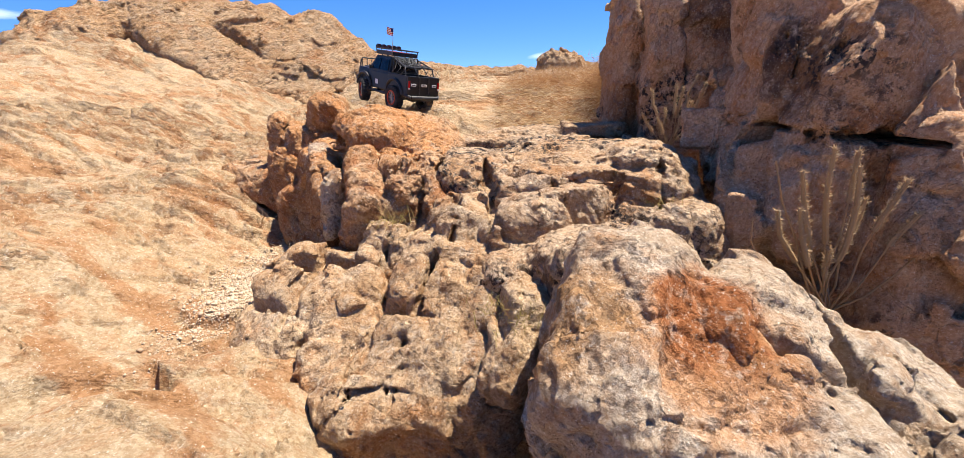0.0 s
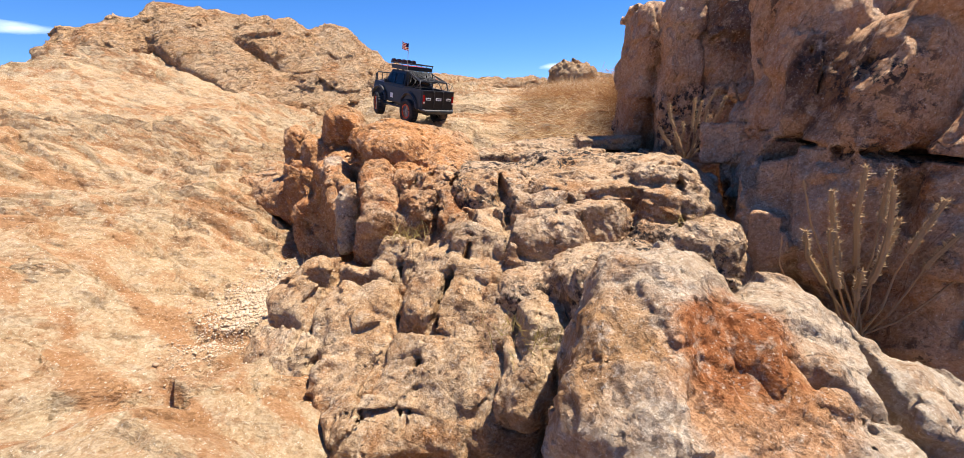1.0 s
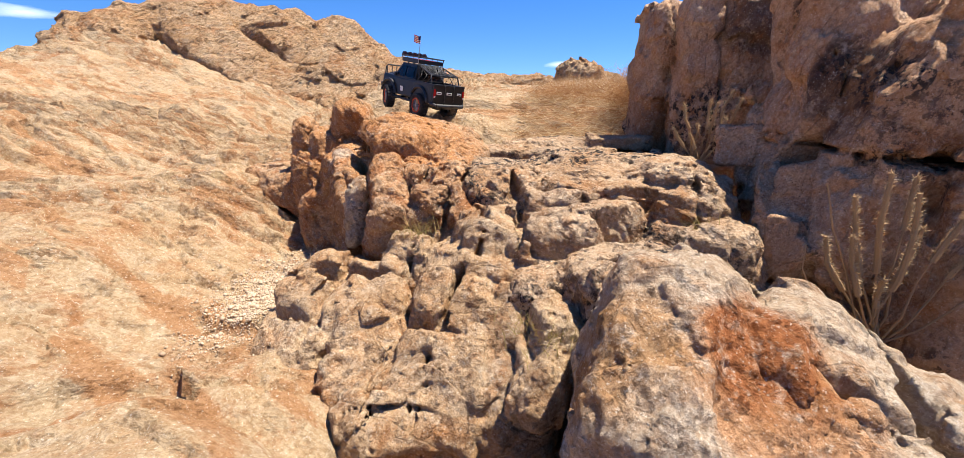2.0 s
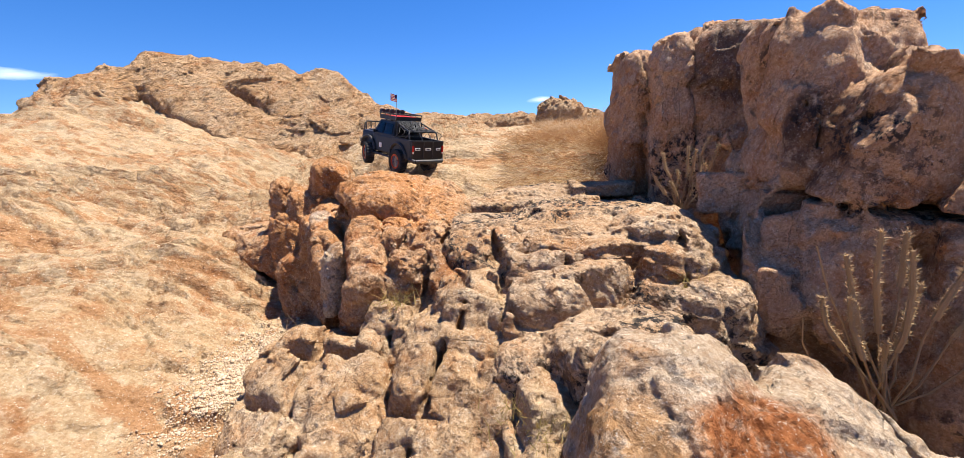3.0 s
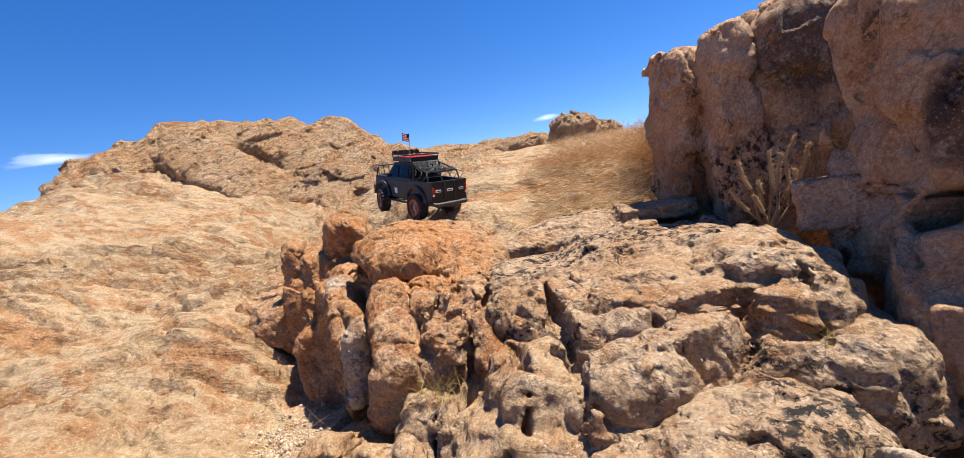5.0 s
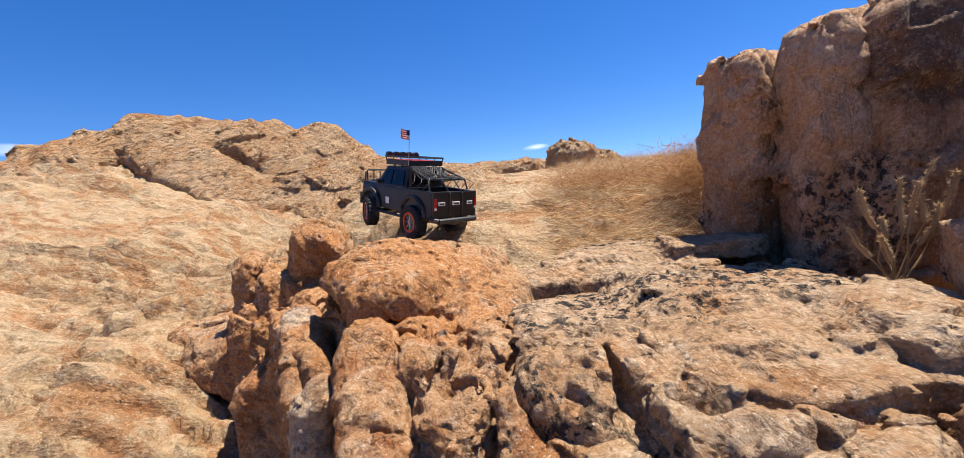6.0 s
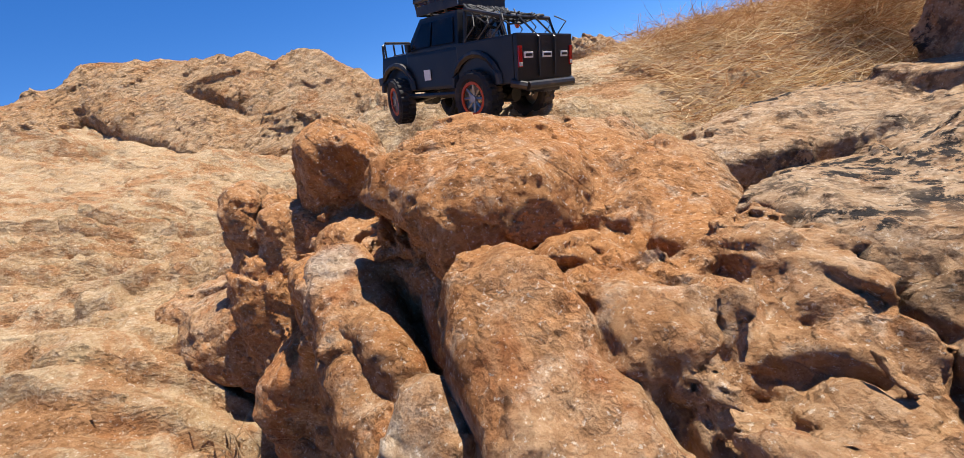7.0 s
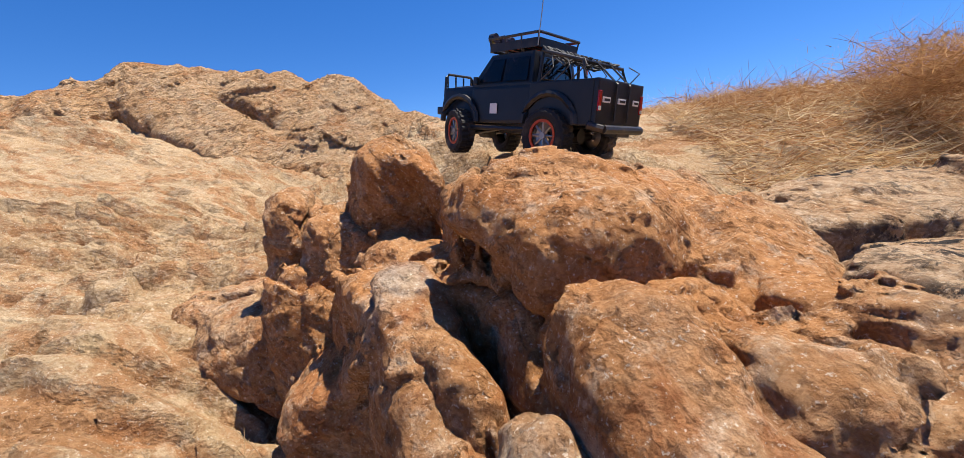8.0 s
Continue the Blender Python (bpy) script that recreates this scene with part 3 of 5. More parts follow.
lobe("ledge_slab", [
    form((0.465, 1.789, 0.781), (0.428, 0.479, 0.363), -4, -1, -7, 4),
    form((0.47, 1.78, 1.02), (0.36, 0.37, 0.13), 4, 2, 0, 4),
    form((0.091, 1.752, 0.958), (0.304, 0.295, 0.161), -1, 2, 5, 3),
    form((0.166, 1.44, 0.979), (0.168, 0.136, 0.14), -1, -3, -4, 2.6),
    form((0.204, 2.121, 1.047), (0.329, 0.137, 0.059), 1, 0, -4, 3),
], 0.009, SLAB, 13, CLEFTS, "pale bedded slab with black lichen", beds=0.8, block=0.7, mass=0.4, crack=0.2, bed=turn(0, 6, 8))
lobe("ledge", [
    form((0.20, 2.22, 1.090), (0.38, 0.13, 0.050), 5, 0, -2, 8),
    form((0.36, 2.38, 1.130), (0.36, 0.11, 0.032), 8, 0, -2, 8),
    form((0.62, 2.30, 1.165), (0.16, 0.10, 0.030), -6, 0, 2, 8),
], 0.008, SLAB, 23, label="thin overhanging beds of rock above the slab", beds=0.2, block=0.4, mass=0.15, lump=0.4, crack=0.0, warp=0.008, bed=turn(0, 6, 8))
lobe("step", [
    form((0.218, 1.346, 0.846), (0.273, 0.152, 0.201), 21, -3, -8, 4),
    form((0.607, 1.349, 0.857), (0.239, 0.138, 0.166), -2, -4, -9, 4),
], 0.008, SLAB, 14, CLEFTS, beds=0.8, block=0.7, mass=0.4, crack=0.2, bed=turn(0, 6, 8))
lobe("step", [
    form((0.355, 1.105, 0.854), (0.213, 0.146, 0.148), 16, -3, -11, 3),
    form((0.12, 1.151, 0.778), (0.145, 0.135, 0.128), 1, 1, -1, 3),
], 0.008, SLAB, 15, CLEFTS, beds=0.7, block=0.7, mass=0.4, crack=0.2)
lobe("front_lump", [
    form((-0.64, 1.37, 0.60), (0.22, 0.14, 0.19), 8, 0, 0, 4),
    facet((-0.69, 1.19, 0.735), (-0.22, -0.50, 0.83), 0.15, 0.25, 0.20, 0, 5),
    facet((-0.46, 1.11, 0.725), (-0.05, -0.60, 0.80), 0.13, 0.27, 0.22, 4, 5),
], 0.008, FOOT, 16, [
    groove((-0.575, 1.40, 0.84), (-0.66, 1.05, 0.66), 0.007, 0.04),
    groove((-0.68, 1.32, 0.80), (-0.46, 1.27, 0.80), 0.008, 0.04),
    groove((-0.80, 1.20, 0.72), (-0.62, 1.14, 0.70), 0.008, 0.04),
], "cream cracked lump at the foot", block=0.7, mass=0.28, beds=0.1, crack=0.15, k=0.02, warp=0.006, bed=turn(0, 37, 0))
lobe("front_face", [
    facet((-0.24, 1.03, 0.745), (-0.30, -0.62, 0.74), 0.13, 0.34, 0.25, 6, 5),
    facet((-0.05, 1.02, 0.785), (-0.12, -0.62, 0.78), 0.13, 0.34, 0.25, -4, 5),
    form((-0.084, 1.40, 0.82), (0.154, 0.196, 0.20), 3, -13, 11, 3),
    form((-0.28, 1.42, 0.70), (0.20, 0.16, 0.22), 0, -10, 0, 3),
    form((-0.20, 1.10, 0.40), (0.34, 0.30, 0.25), 6, 0, 0, 4),
], 0.008, FOOT, 17, CLEFTS + [
    groove((-0.345, 1.27, 0.85), (-0.39, 0.95, 0.64), 0.006, 0.05),
    groove((-0.13, 1.24, 0.90), (-0.22, 0.98, 0.72), 0.006, 0.04),
    groove((-0.30, 1.08, 0.78), (-0.18, 1.02, 0.76), 0.008, 0.04),
], "brown cracked face below the ledge", block=0.7, mass=0.28, beds=0.1, crack=0.15, k=0.02, warp=0.006, bed=turn(0, 37, 0))
lobe("gully_rock", [
    facet((0.075, 0.90, 0.765), (-0.25, -0.60, 0.78), 0.07, 0.17, 0.14, -8, 4),
    facet((0.14, 1.00, 0.83), (-0.05, -0.60, 0.80), 0.07, 0.12, 0.14, -8, 4),
], 0.007, FOOT, 18, label="pale tan rock down the gully", block=0.8, mass=0.6)

# ---- boulders ----
finish(rock_mass("boulder", [
    facet((0.255, 0.66, 1.035), (-0.12, -0.44, 0.89), 0.125, 0.25, 0.22, -6, 5),
    facet((0.40, 0.62, 1.00), (0.06, -0.50, 0.86), 0.13, 0.22, 0.22, 8, 5),
    facet((0.34, 0.82, 1.10), (0.02, 0.10, 1.0), 0.15, 0.09, 0.25, 0, 4),
    form((0.33, 0.66, 0.74), (0.18, 0.24, 0.22), 0, 0, 0, 4),
], 0.007, [
    facet((0.43, 0.555, 0.94), (0.15, 0.55, -0.82), 0.11, 0.13, 0.05, 12, 3),
    form((0.415, 0.60, 1.03), (0.105, 0.105, 0.045), 10, 32, 4, 3),
    groove((0.20, 0.80, 1.13), (0.30, 0.73, 1.09), 0.014, 0.03),
], size=0.8, seed=21, floor=0.45, block=0.6, beds=0.2, mass=0.5, crack=0.15, k=0.015, warp=0.006), PALE, "large pale boulder with a rust-red broken face", "boulder")
finish(rock_mass("boulder", [
    facet((0.62, 0.62, 0.965), (0.20, -0.42, 0.88), 0.17, 0.22, 0.20, 18, 5),
    facet((0.82, 0.52, 0.87), (0.34, -0.36, 0.87), 0.18, 0.20, 0.20, 8, 5),
    form((0.70, 0.55, 0.68), (0.28, 0.22, 0.20), 10, 0, 0, 4),
], 0.008, [groove((0.70, 0.78, 0.98), (0.66, 0.42, 0.86), 0.010, 0.05), groove((0.52, 0.60, 0.96), (0.72, 0.52, 0.92), 0.008, 0.04)], size=0.8, seed=25, floor=0.45, block=0.6, beds=0.2, mass=0.5, crack=0.15, k=0.015, warp=0.006), PALE, "low pale cracked boulder", "boulder")
finish(rock_mass("boulder", [facet((0.885, 1.632, 1.235), (-0.60, -0.78, 0.10), 0.085, 0.080, 0.085, 5, 12)], 0.006, size=0.3, seed=27, warp=0.001, block=0.5, beds=0.2, mass=0.3, crack=0.0), CLIFF, "angular block wedged against the cliff", "boulder")

# ---- the cliff ----
tower = tagged(new("rock_tower"), "tall shaded rock tower in upright columns", "rock")
for k, f in enumerate([
    form((0.84, 2.42, 1.42), (0.12, 0.15, 0.44), 8, 0, 0, 6),
    form((0.90, 2.15, 1.42), (0.09, 0.12, 0.46), -10, 0, -4, 5),
    form((1.25, 2.18, 1.42), (0.30, 0.20, 0.52), 0, 0, 0, 7),
]):
    column = rock_mass("column", [f], 0.010, seed=31 + k, floor=0.9, lump=0.15, block=0.6, beds=0.15, mass=0.5, crack=0.6, warp=0.004, bed=turn(15, 0, 84))
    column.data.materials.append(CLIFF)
    column.parent = tower
WALL = [
    form((1.13, 1.56, 1.41), (0.185, 0.20, 0.43), 8, -6, 2, 6),
    form((1.20, 1.31, 1.22), (0.23, 0.21, 0.40), -10, -5, 11, 6),
    form((1.46, 1.50, 1.08), (0.24, 0.26, 0.42), -6, -6, 12, 5),
    facet((0.985, 1.215, 1.06), (-0.42, -0.87, 0.22), 0.21, 0.20, 0.12, 0, 8),
    form((1.29, 1.48, 0.96), (0.31, 0.26, 0.31), -14, -4, 0, 8),
    form((1.50, 1.10, 0.92), (0.40, 0.28, 0.38), -14, -8, 4, 5),
    form((1.74, 1.58, 0.90), (0.30, 0.30, 0.50), 0, 0, 8, 5),
]
WALL_JOINTS = [
    form((1.02, 1.24, 1.27), (0.34, 0.20, 0.010), -26, 0, 4, 8),
    groove((1.05, 1.08, 1.62), (1.09, 1.06, 1.30), 0.010, 0.10),
    groove((0.97, 1.42, 1.78), (0.98, 1.36, 1.32), 0.014, 0.08),
]
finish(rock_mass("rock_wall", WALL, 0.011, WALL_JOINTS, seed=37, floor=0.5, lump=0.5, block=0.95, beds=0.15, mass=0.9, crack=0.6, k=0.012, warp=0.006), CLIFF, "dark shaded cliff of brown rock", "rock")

# ---- distance ----
# a tilted plate of rock, broken by slanting joints, over an undercut
ALONG, UP, OUT = [np.array(v) for v in ((0.898, -0.148, -0.415), (0.355, 0.800, 0.483), (0.260, -0.581, 0.771))]


def slab(a, b, wide, high, lean, proud=0.0, thick=0.9, power=7):
    """A plate in the hill's tilted face; a, b: its middle along and up the face, lean: its turn in it."""
    c, s = math.cos(radians(lean)), math.sin(radians(lean))
    m = np.stack([c * ALONG + s * UP, c * UP - s * ALONG, OUT], 1)
    return form(np.array((-3.52, 6.40, 2.09)) + a * ALONG + b * UP + (proud - thick) * OUT, (wide, high, thick), power=power, axes=m)


HILL = [
    slab(-0.45, -0.50, 1.22, 0.46, -10, 0.06),
    slab(0.45, 0.32, 1.05, 0.52, -18, 0.03),
    slab(1.30, 0.42, 1.05, 0.66, -6, 0.0),
    slab(-1.22, -0.22, 0.50, 0.40, 26, 0.06),
    slab(-0.55, 0.22, 0.85, 0.42, 34, 0.03),
    slab(0.95, -0.42, 1.00, 0.38, 6, -0.02),
    slab(-1.45, -0.95, 0.40, 0.50, 10, 0.02),
    slab(-1.66, -1.38, 0.42, 0.42, 20, -0.03),
    slab(0.20, 0.02, 0.22, 0.16, -25, 0.07),
    slab(1.85, -0.55, 0.60, 0.30, -12, -0.10),
    slab(2.05, 0.72, 0.50, 0.44, -5, 0.06),
    slab(0.95, 0.64, 0.95, 0.66, -15, 0.00),
    form((-1.0, 9.3, 0.8), (1.3, 1.5, 1.00), 0, 0, 6, 3),
]
slant = np.stack([0.94 * ALONG - 0.34 * UP, OUT, 0.34 * ALONG + 0.94 * UP], 1)
finish(rock_mass("rocky_hill", HILL, 0.026, k=0.035, size=2.2, seed=41, floor=0.6, block=0.6, lump=0.3, beds=0.7, crack=0.25, mass=0.4, bed=slant), HILLS, "rocky hill of pale sandstone broken by slanting joints", "hill", "structure")
finish(rock_mass("boulder", [form((1.75, 9.5, 1.65), (0.55, 0.5, 0.45), 0, 0, 0, 2.6), form((2.4, 9.7, 1.55), (0.4, 0.4, 0.33), 0, 0, 0, 2.6)], 0.03, size=2.0, seed=45), HILLS, "rounded far boulder on the skyline", "boulder")
finish(rock_mass("boulder", [form((0.5, 13.0, 1.5), (1.3, 0.8, 0.40), 0, 0, 0, 3)], 0.05, size=2.5, seed=47), HILLS, "low grey far rock on the skyline", "boulder")

# ---- helpers for things ----
def part(name, bm, mat, parent, label="", smooth=False):
    me = bpy.data.meshes.new(name)
    bmesh.ops.recalc_face_normals(bm, faces=bm.faces)
    bm.to_mesh(me)
    bm.free()
    for m in mat if isinstance(mat, (list, tuple)) else [mat]:
        me.materials.append(m)
    if smooth:
        me.polygons.foreach_set("use_smooth", [True] * len(me.polygons))
    ob = new(name, me)
    ob.parent = parent
    return tagged(ob, label)


def share(ob, parent, m):
    """A second part on the same mesh."""
    twin = new(ob.name.split(".")[0], ob.data)
    twin.parent, twin.matrix_basis = parent, m
    return twin


def block(bm, x0, x1, y0, y1, z0, z1, bevel=0.0, top=None):
    """A box; top: (dx, dy0, dy1), by which its top face draws in."""
    dx, a, b = top or (0, 0, 0)
    v = [bm.verts.new(c) for c in ((x0, y0, z0), (x1, y0, z0), (x1, y1, z0), (x0, y1, z0), (x0 + dx, y0 + a, z1), (x1 - dx, y0 + a, z1), (x1 - dx, y1 - b, z1), (x0 + dx, y1 - b, z1))]
    f = [bm.faces.new([v[i] for i in q]) for q in ((3, 2, 1, 0), (4, 5, 6, 7), (0, 1, 5, 4), (1, 2, 6, 5), (2, 3, 7, 6), (3, 0, 4, 7))]
    if bevel:
        edges = list({e for q in f for e in q.edges})
        bmesh.ops.bevel(bm, geom=edges, offset=bevel, segments=2, profile=0.7, affect="EDGES")
    return bm


def tube(bm, places, r, sides=6, closed=False, taper=1.0):
    """A round bar through places."""
    p = [Vector(q) for q in places]
    n = len(p)
    rings = []
    for i in range(n):
        ahead = (p[(i + 1) % n] if closed or i < n - 1 else p[i]) - (p[i - 1] if closed or i > 0 else p[i])
        ahead.normalize()
        side = ahead.cross(Vector((0, 0, 1)) if abs(ahead.z) < 0.9 else Vector((1, 0, 0))).normalized()
        up = side.cross(ahead)
        k = r * (1 + (taper - 1) * i / max(1, n - 1))
        rings.append([bm.verts.new(p[i] + k * (math.cos(t) * side + math.sin(t) * up)) for t in (2 * math.pi * j / sides for j in range(sides))])
    for i in range(n if closed else n - 1):
        a, b = rings[i], rings[(i + 1) % n]
        for j in range(sides):
            bm.faces.new((a[j], a[(j + 1) % sides], b[(j + 1) % sides], b[j]))
    if not closed:
        bm.faces.new(rings[0][::-1])
        bm.faces.new(rings[-1])
    return bm


def lathe(bm, profile, turns=24, axis=0):
    """A ring about the x axis from rows of (along x, radius)."""
    rings = [[bm.verts.new((x, r * math.cos(a), r * math.sin(a))) for a in (2 * math.pi * k / turns for k in range(turns))] for x, r in profile]
    for a, b in zip(rings, rings[1:]):
        for j in range(turns):
            bm.faces.new((a[j], a[(j + 1) % turns], b[(j + 1) % turns], b[j]))
    return rings


def plain(name, colour, rough=0.5, metal=0.0, speck=0.12, size=300, coat=0.0, through=0.0):
    """A paint, rubber or plastic with a little grain and dust."""
    m, n, l, out = material(name)
    co = n.new("ShaderNodeTexCoord")
    t = n.new("ShaderNodeTexNoise")
    t.inputs["Scale"].default_value, t.inputs["Detail"].default_value = size, 5
    l.new(co.outputs["Object"], t.inputs["Vector"])
    dust = n.new("ShaderNodeTexNoise")
    dust.inputs["Scale"].default_value, dust.inputs["Detail"].default_value = 22, 6
    l.new(co.outputs["Object"], dust.inputs["Vector"])
    r = n.new("ShaderNodeMapRange")
    r.inputs[1].default_value, r.inputs[2].default_value, r.inputs[4].default_value = 0.5, 0.8, speck
    l.new(dust.outputs[0], r.inputs[0])
    mix = n.new("ShaderNodeMix")
    mix.data_type = "RGBA"
    mix.inputs[6].default_value, mix.inputs[7].default_value = (*colour, 1), (0.40, 0.28, 0.18, 1)
    l.new(r.outputs[0], mix.inputs[0])
    l.new(mix.outputs[2], out.inputs["Base Color"])
    rr = n.new("ShaderNodeMapRange")
    rr.inputs[3].default_value, rr.inputs[4].default_value = rough * 0.8, min(1, rough * 1.3)
    l.new(t.outputs[0], rr.inputs[0])
    l.new(rr.outputs[0], out.inputs["Roughness"])
    out.inputs["Metallic"].default_value, out.inputs["Coat Weight"].default_value = metal, coat
    b = n.new("ShaderNodeBump")
    b.inputs["Strength"].default_value, b.inputs["Distance"].default_value = 0.2, 0.0006
    l.new(t.outputs[0], b.inputs["Height"])
    l.new(b.outputs[0], out.inputs["Normal"])
    return m


BLACK = plain("black_paint", (0.005, 0.005, 0.0065), 0.42, 0.0, 0.02)
LINER = plain("ribbed_liner", (0.010, 0.010, 0.011), 0.45)
RUBBER = plain("tyre_rubber", (0.014, 0.013, 0.013), 0.85, 0.0, 0.35)
STEEL = plain("grey_steel", (0.35, 0.34, 0.33), 0.35, 0.9)
TUBING = plain("black_tubing", (0.016, 0.016, 0.017), 0.4)
RED = plain("red_plastic", (0.55, 0.03, 0.015), 0.45)
RING = plain("red_anodised", (0.50, 0.07, 0.025), 0.35, 0.6)
WHITE = plain("white_print", (0.75, 0.74, 0.70), 0.5)
YELLOW = plain("yellow_sticker", (0.75, 0.55, 0.03), 0.5)
NAVY = plain("navy_cloth", (0.02, 0.03, 0.16), 0.9)
CLOTH = plain("red_cloth", (0.55, 0.03, 0.03), 0.9)
CORD = plain("grey_cord", (0.05, 0.05, 0.05), 0.6)
LENS = plain("red_lens", (0.35, 0.01, 0.01), 0.15)
DARK_GLASS = plain("dark_window", (0.008, 0.009, 0.011), 0.08, coat=0.5)
LAMP_GLASS = plain("lamp_lens", (0.65, 0.65, 0.62), 0.12, 0.3)


# ---- the model truck ----
def truck_wheel():
    """Built about its own hub; the outer face looks along -x."""
    hub = new("wheel")
    R, w = 0.0625, 0.024
    bm = bmesh.new()
    profile = [(-w * 0.75, 0.036), (-w, 0.044), (-w, 0.054), (-w * 0.82, 0.058), (-w * 0.80, 0.060), (-w * 0.10, 0.060), (w * 0.10, 0.060), (w * 0.80, 0.060), (w * 0.82, 0.058), (w, 0.054), (w, 0.044), (w * 0.75, 0.036), (-w * 0.75, 0.036)]
    turns = 66
    rings = []
    for i, (x, r) in enumerate(profile):
        ring = []
        for k in range(turns):
            lug = 0.0035 if i in (4, 5, 6, 7) and (k + (1 if i > 5 else 0)) % 3 < 2 else 0.0
            if i in (2, 3, 8, 9) and k % 3 < 2:
                lug = 0.0015
            a = 2 * math.pi * k / turns
            ring.append(bm.verts.new((x, (r + lug) * math.cos(a), (r + lug) * math.sin(a))))
        rings.append(ring)
    for a, b in zip(rings, rings[1:]):
        for j in range(turns):
            bm.faces.new((a[j], a[(j + 1) % turns], b[(j + 1) % turns], b[j]))
    part("tyre", bm, RUBBER, hub, "black lugged rubber tyre, dusty")
    bm = bmesh.new()
    lathe(bm, [(-w * 0.6, 0.037), (-w * 0.6, 0.030), (-w * 0.25, 0.028), (0.0, 0.012)], 30)
    for k in range(8):
        a = 2 * math.pi * k / 8
        tube(bm, [(-w * 0.55, 0.008 * math.cos(a), 0.008 * math.sin(a)), (-w * 0.62, 0.031 * math.cos(a), 0.031 * math.sin(a))], 0.0032, 6)
    lathe(bm, [(-w * 0.80, 0.001), (-w * 0.80, 0.008), (-w * 0.4, 0.009)], 16)
    part("rim", bm, STEEL, hub, "grey spoked rim")
    bm = bmesh.new()
    lathe(bm, [(-w * 0.72, 0.031), (-w * 0.86, 0.032), (-w * 0.86, 0.038), (-w * 0.70, 0.039)], 32)
    part("beadlock_ring", bm, RING, hub, "red metal clamp ring")
    return hub


def model_truck(m):
    truck = tagged(new("model_truck"), "black radio-controlled pickup truck with roof rack, parked on the rock crest", "model truck")
    bm = bmesh.new()
    block(bm, -0.100, 0.100, -0.100, 0.115, 0.088, 0.182, 0.008, (0.004, 0, 0))
    block(bm, -0.094, 0.094, 0.112, 0.262, 0.105, 0.186, 0.010, (0.008, 0, 0.012))
    part("body", bm, BLACK, truck, "glossy black cab and nose")
    bm = bmesh.new()
    block(bm, -0.060, 0.060, 0.125, 0.245, 0.184, 0.192, 0.003, (0.008, 0.004, 0.01))
    part("hood", bm, BLACK, truck)
    bm = bmesh.new()
    block(bm, -0.096, 0.096, -0.100, 0.120, 0.180, 0.262, 0.007, (0.018, 0.010, 0.062))
    part("cab", bm, BLACK, truck)
    for s in (-1, 1):
        for y0, y1, t0, t1 in ((-0.085, -0.005, -0.078, -0.004), (0.004, 0.085, 0.004, 0.045)):
            bm = bmesh.new()
            x0, x1 = s * 0.0975, s * 0.0835
            v = [bm.verts.new(c) for c in ((x0, y0, 0.192), (x0, y1, 0.192), (x1, t1, 0.248), (x1, t0, 0.248))]
            f = bm.faces.new(v)
            bmesh.ops.solidify(bm, geom=[f], thickness=0.002)
            part("side_window", bm, DARK_GLASS, truck, "dark tinted side window")
        bm = bmesh.new()
        block(bm, s * 0.104 - 0.006, s * 0.104 + 0.006, 0.082, 0.096, 0.186, 0.206, 0.003)
        part("door_mirror", bm, BLACK, truck)
        bm = bmesh.new()
        block(bm, s * 0.1005 - 0.0012, s * 0.1005 + 0.0012, 0.010, 0.036, 0.112, 0.138, 0.001)
        part("door_sticker", bm, WHITE, truck, "round pale sticker on the door")
        bm = bmesh.new()
        tube(bm, [(s * 0.107, -0.10, 0.075), (s * 0.107, 0.10, 0.075)], 0.006, 8)
        part("rock_slider", bm, TUBING, truck)
    for y0, y1, z0, z1, yy0, yy1, nm in ((-0.1015, -0.094, 0.196, 0.250, 0, 0, "rear_window"),):
        bm = bmesh.new()
        block(bm, -0.070, 0.070, y0, y1, z0, z1, 0.002, (0.006, 0.008, -0.008))
        part(nm, bm, DARK_GLASS, truck)
    bm = bmesh.new()
    v = [bm.verts.new(c) for c in ((-0.084, 0.119, 0.188), (0.084, 0.119, 0.188), (0.070, 0.064, 0.254), (-0.070, 0.064, 0.254))]
    bmesh.ops.solidify(bm, geom=[bm.faces.new(v)], thickness=-0.003)
    part("windscreen", bm, DARK_GLASS, truck)
    # bed
    bm = bmesh.new()
    for s in (-1, 1):
        block(bm, min(s * 0.088, s * 0.102), max(s * 0.088, s * 0.102), -0.275, -0.098, 0.088, 0.186, 0.004)
    block(bm, -0.090, 0.090, -0.108, -0.098, 0.10, 0.186, 0.003)
    part("bed_sides", bm, BLACK, truck)
    bm = bmesh.new()
    block(bm, -0.090, 0.090, -0.272, -0.100, 0.108, 0.116)
    for k in range(15):
        x = -0.077 + 0.011 * k
        block(bm, x - 0.0028, x + 0.0028, -0.268, -0.106, 0.116, 0.120, 0.001)
    part("bed_floor", bm, LINER, truck, "black ribbed bed liner")
    bm = bmesh.new()
    block(bm, -0.101, 0.101, -0.286, -0.274, 0.092, 0.187, 0.004)
    gate = part("tailgate", bm, BLACK, truck)
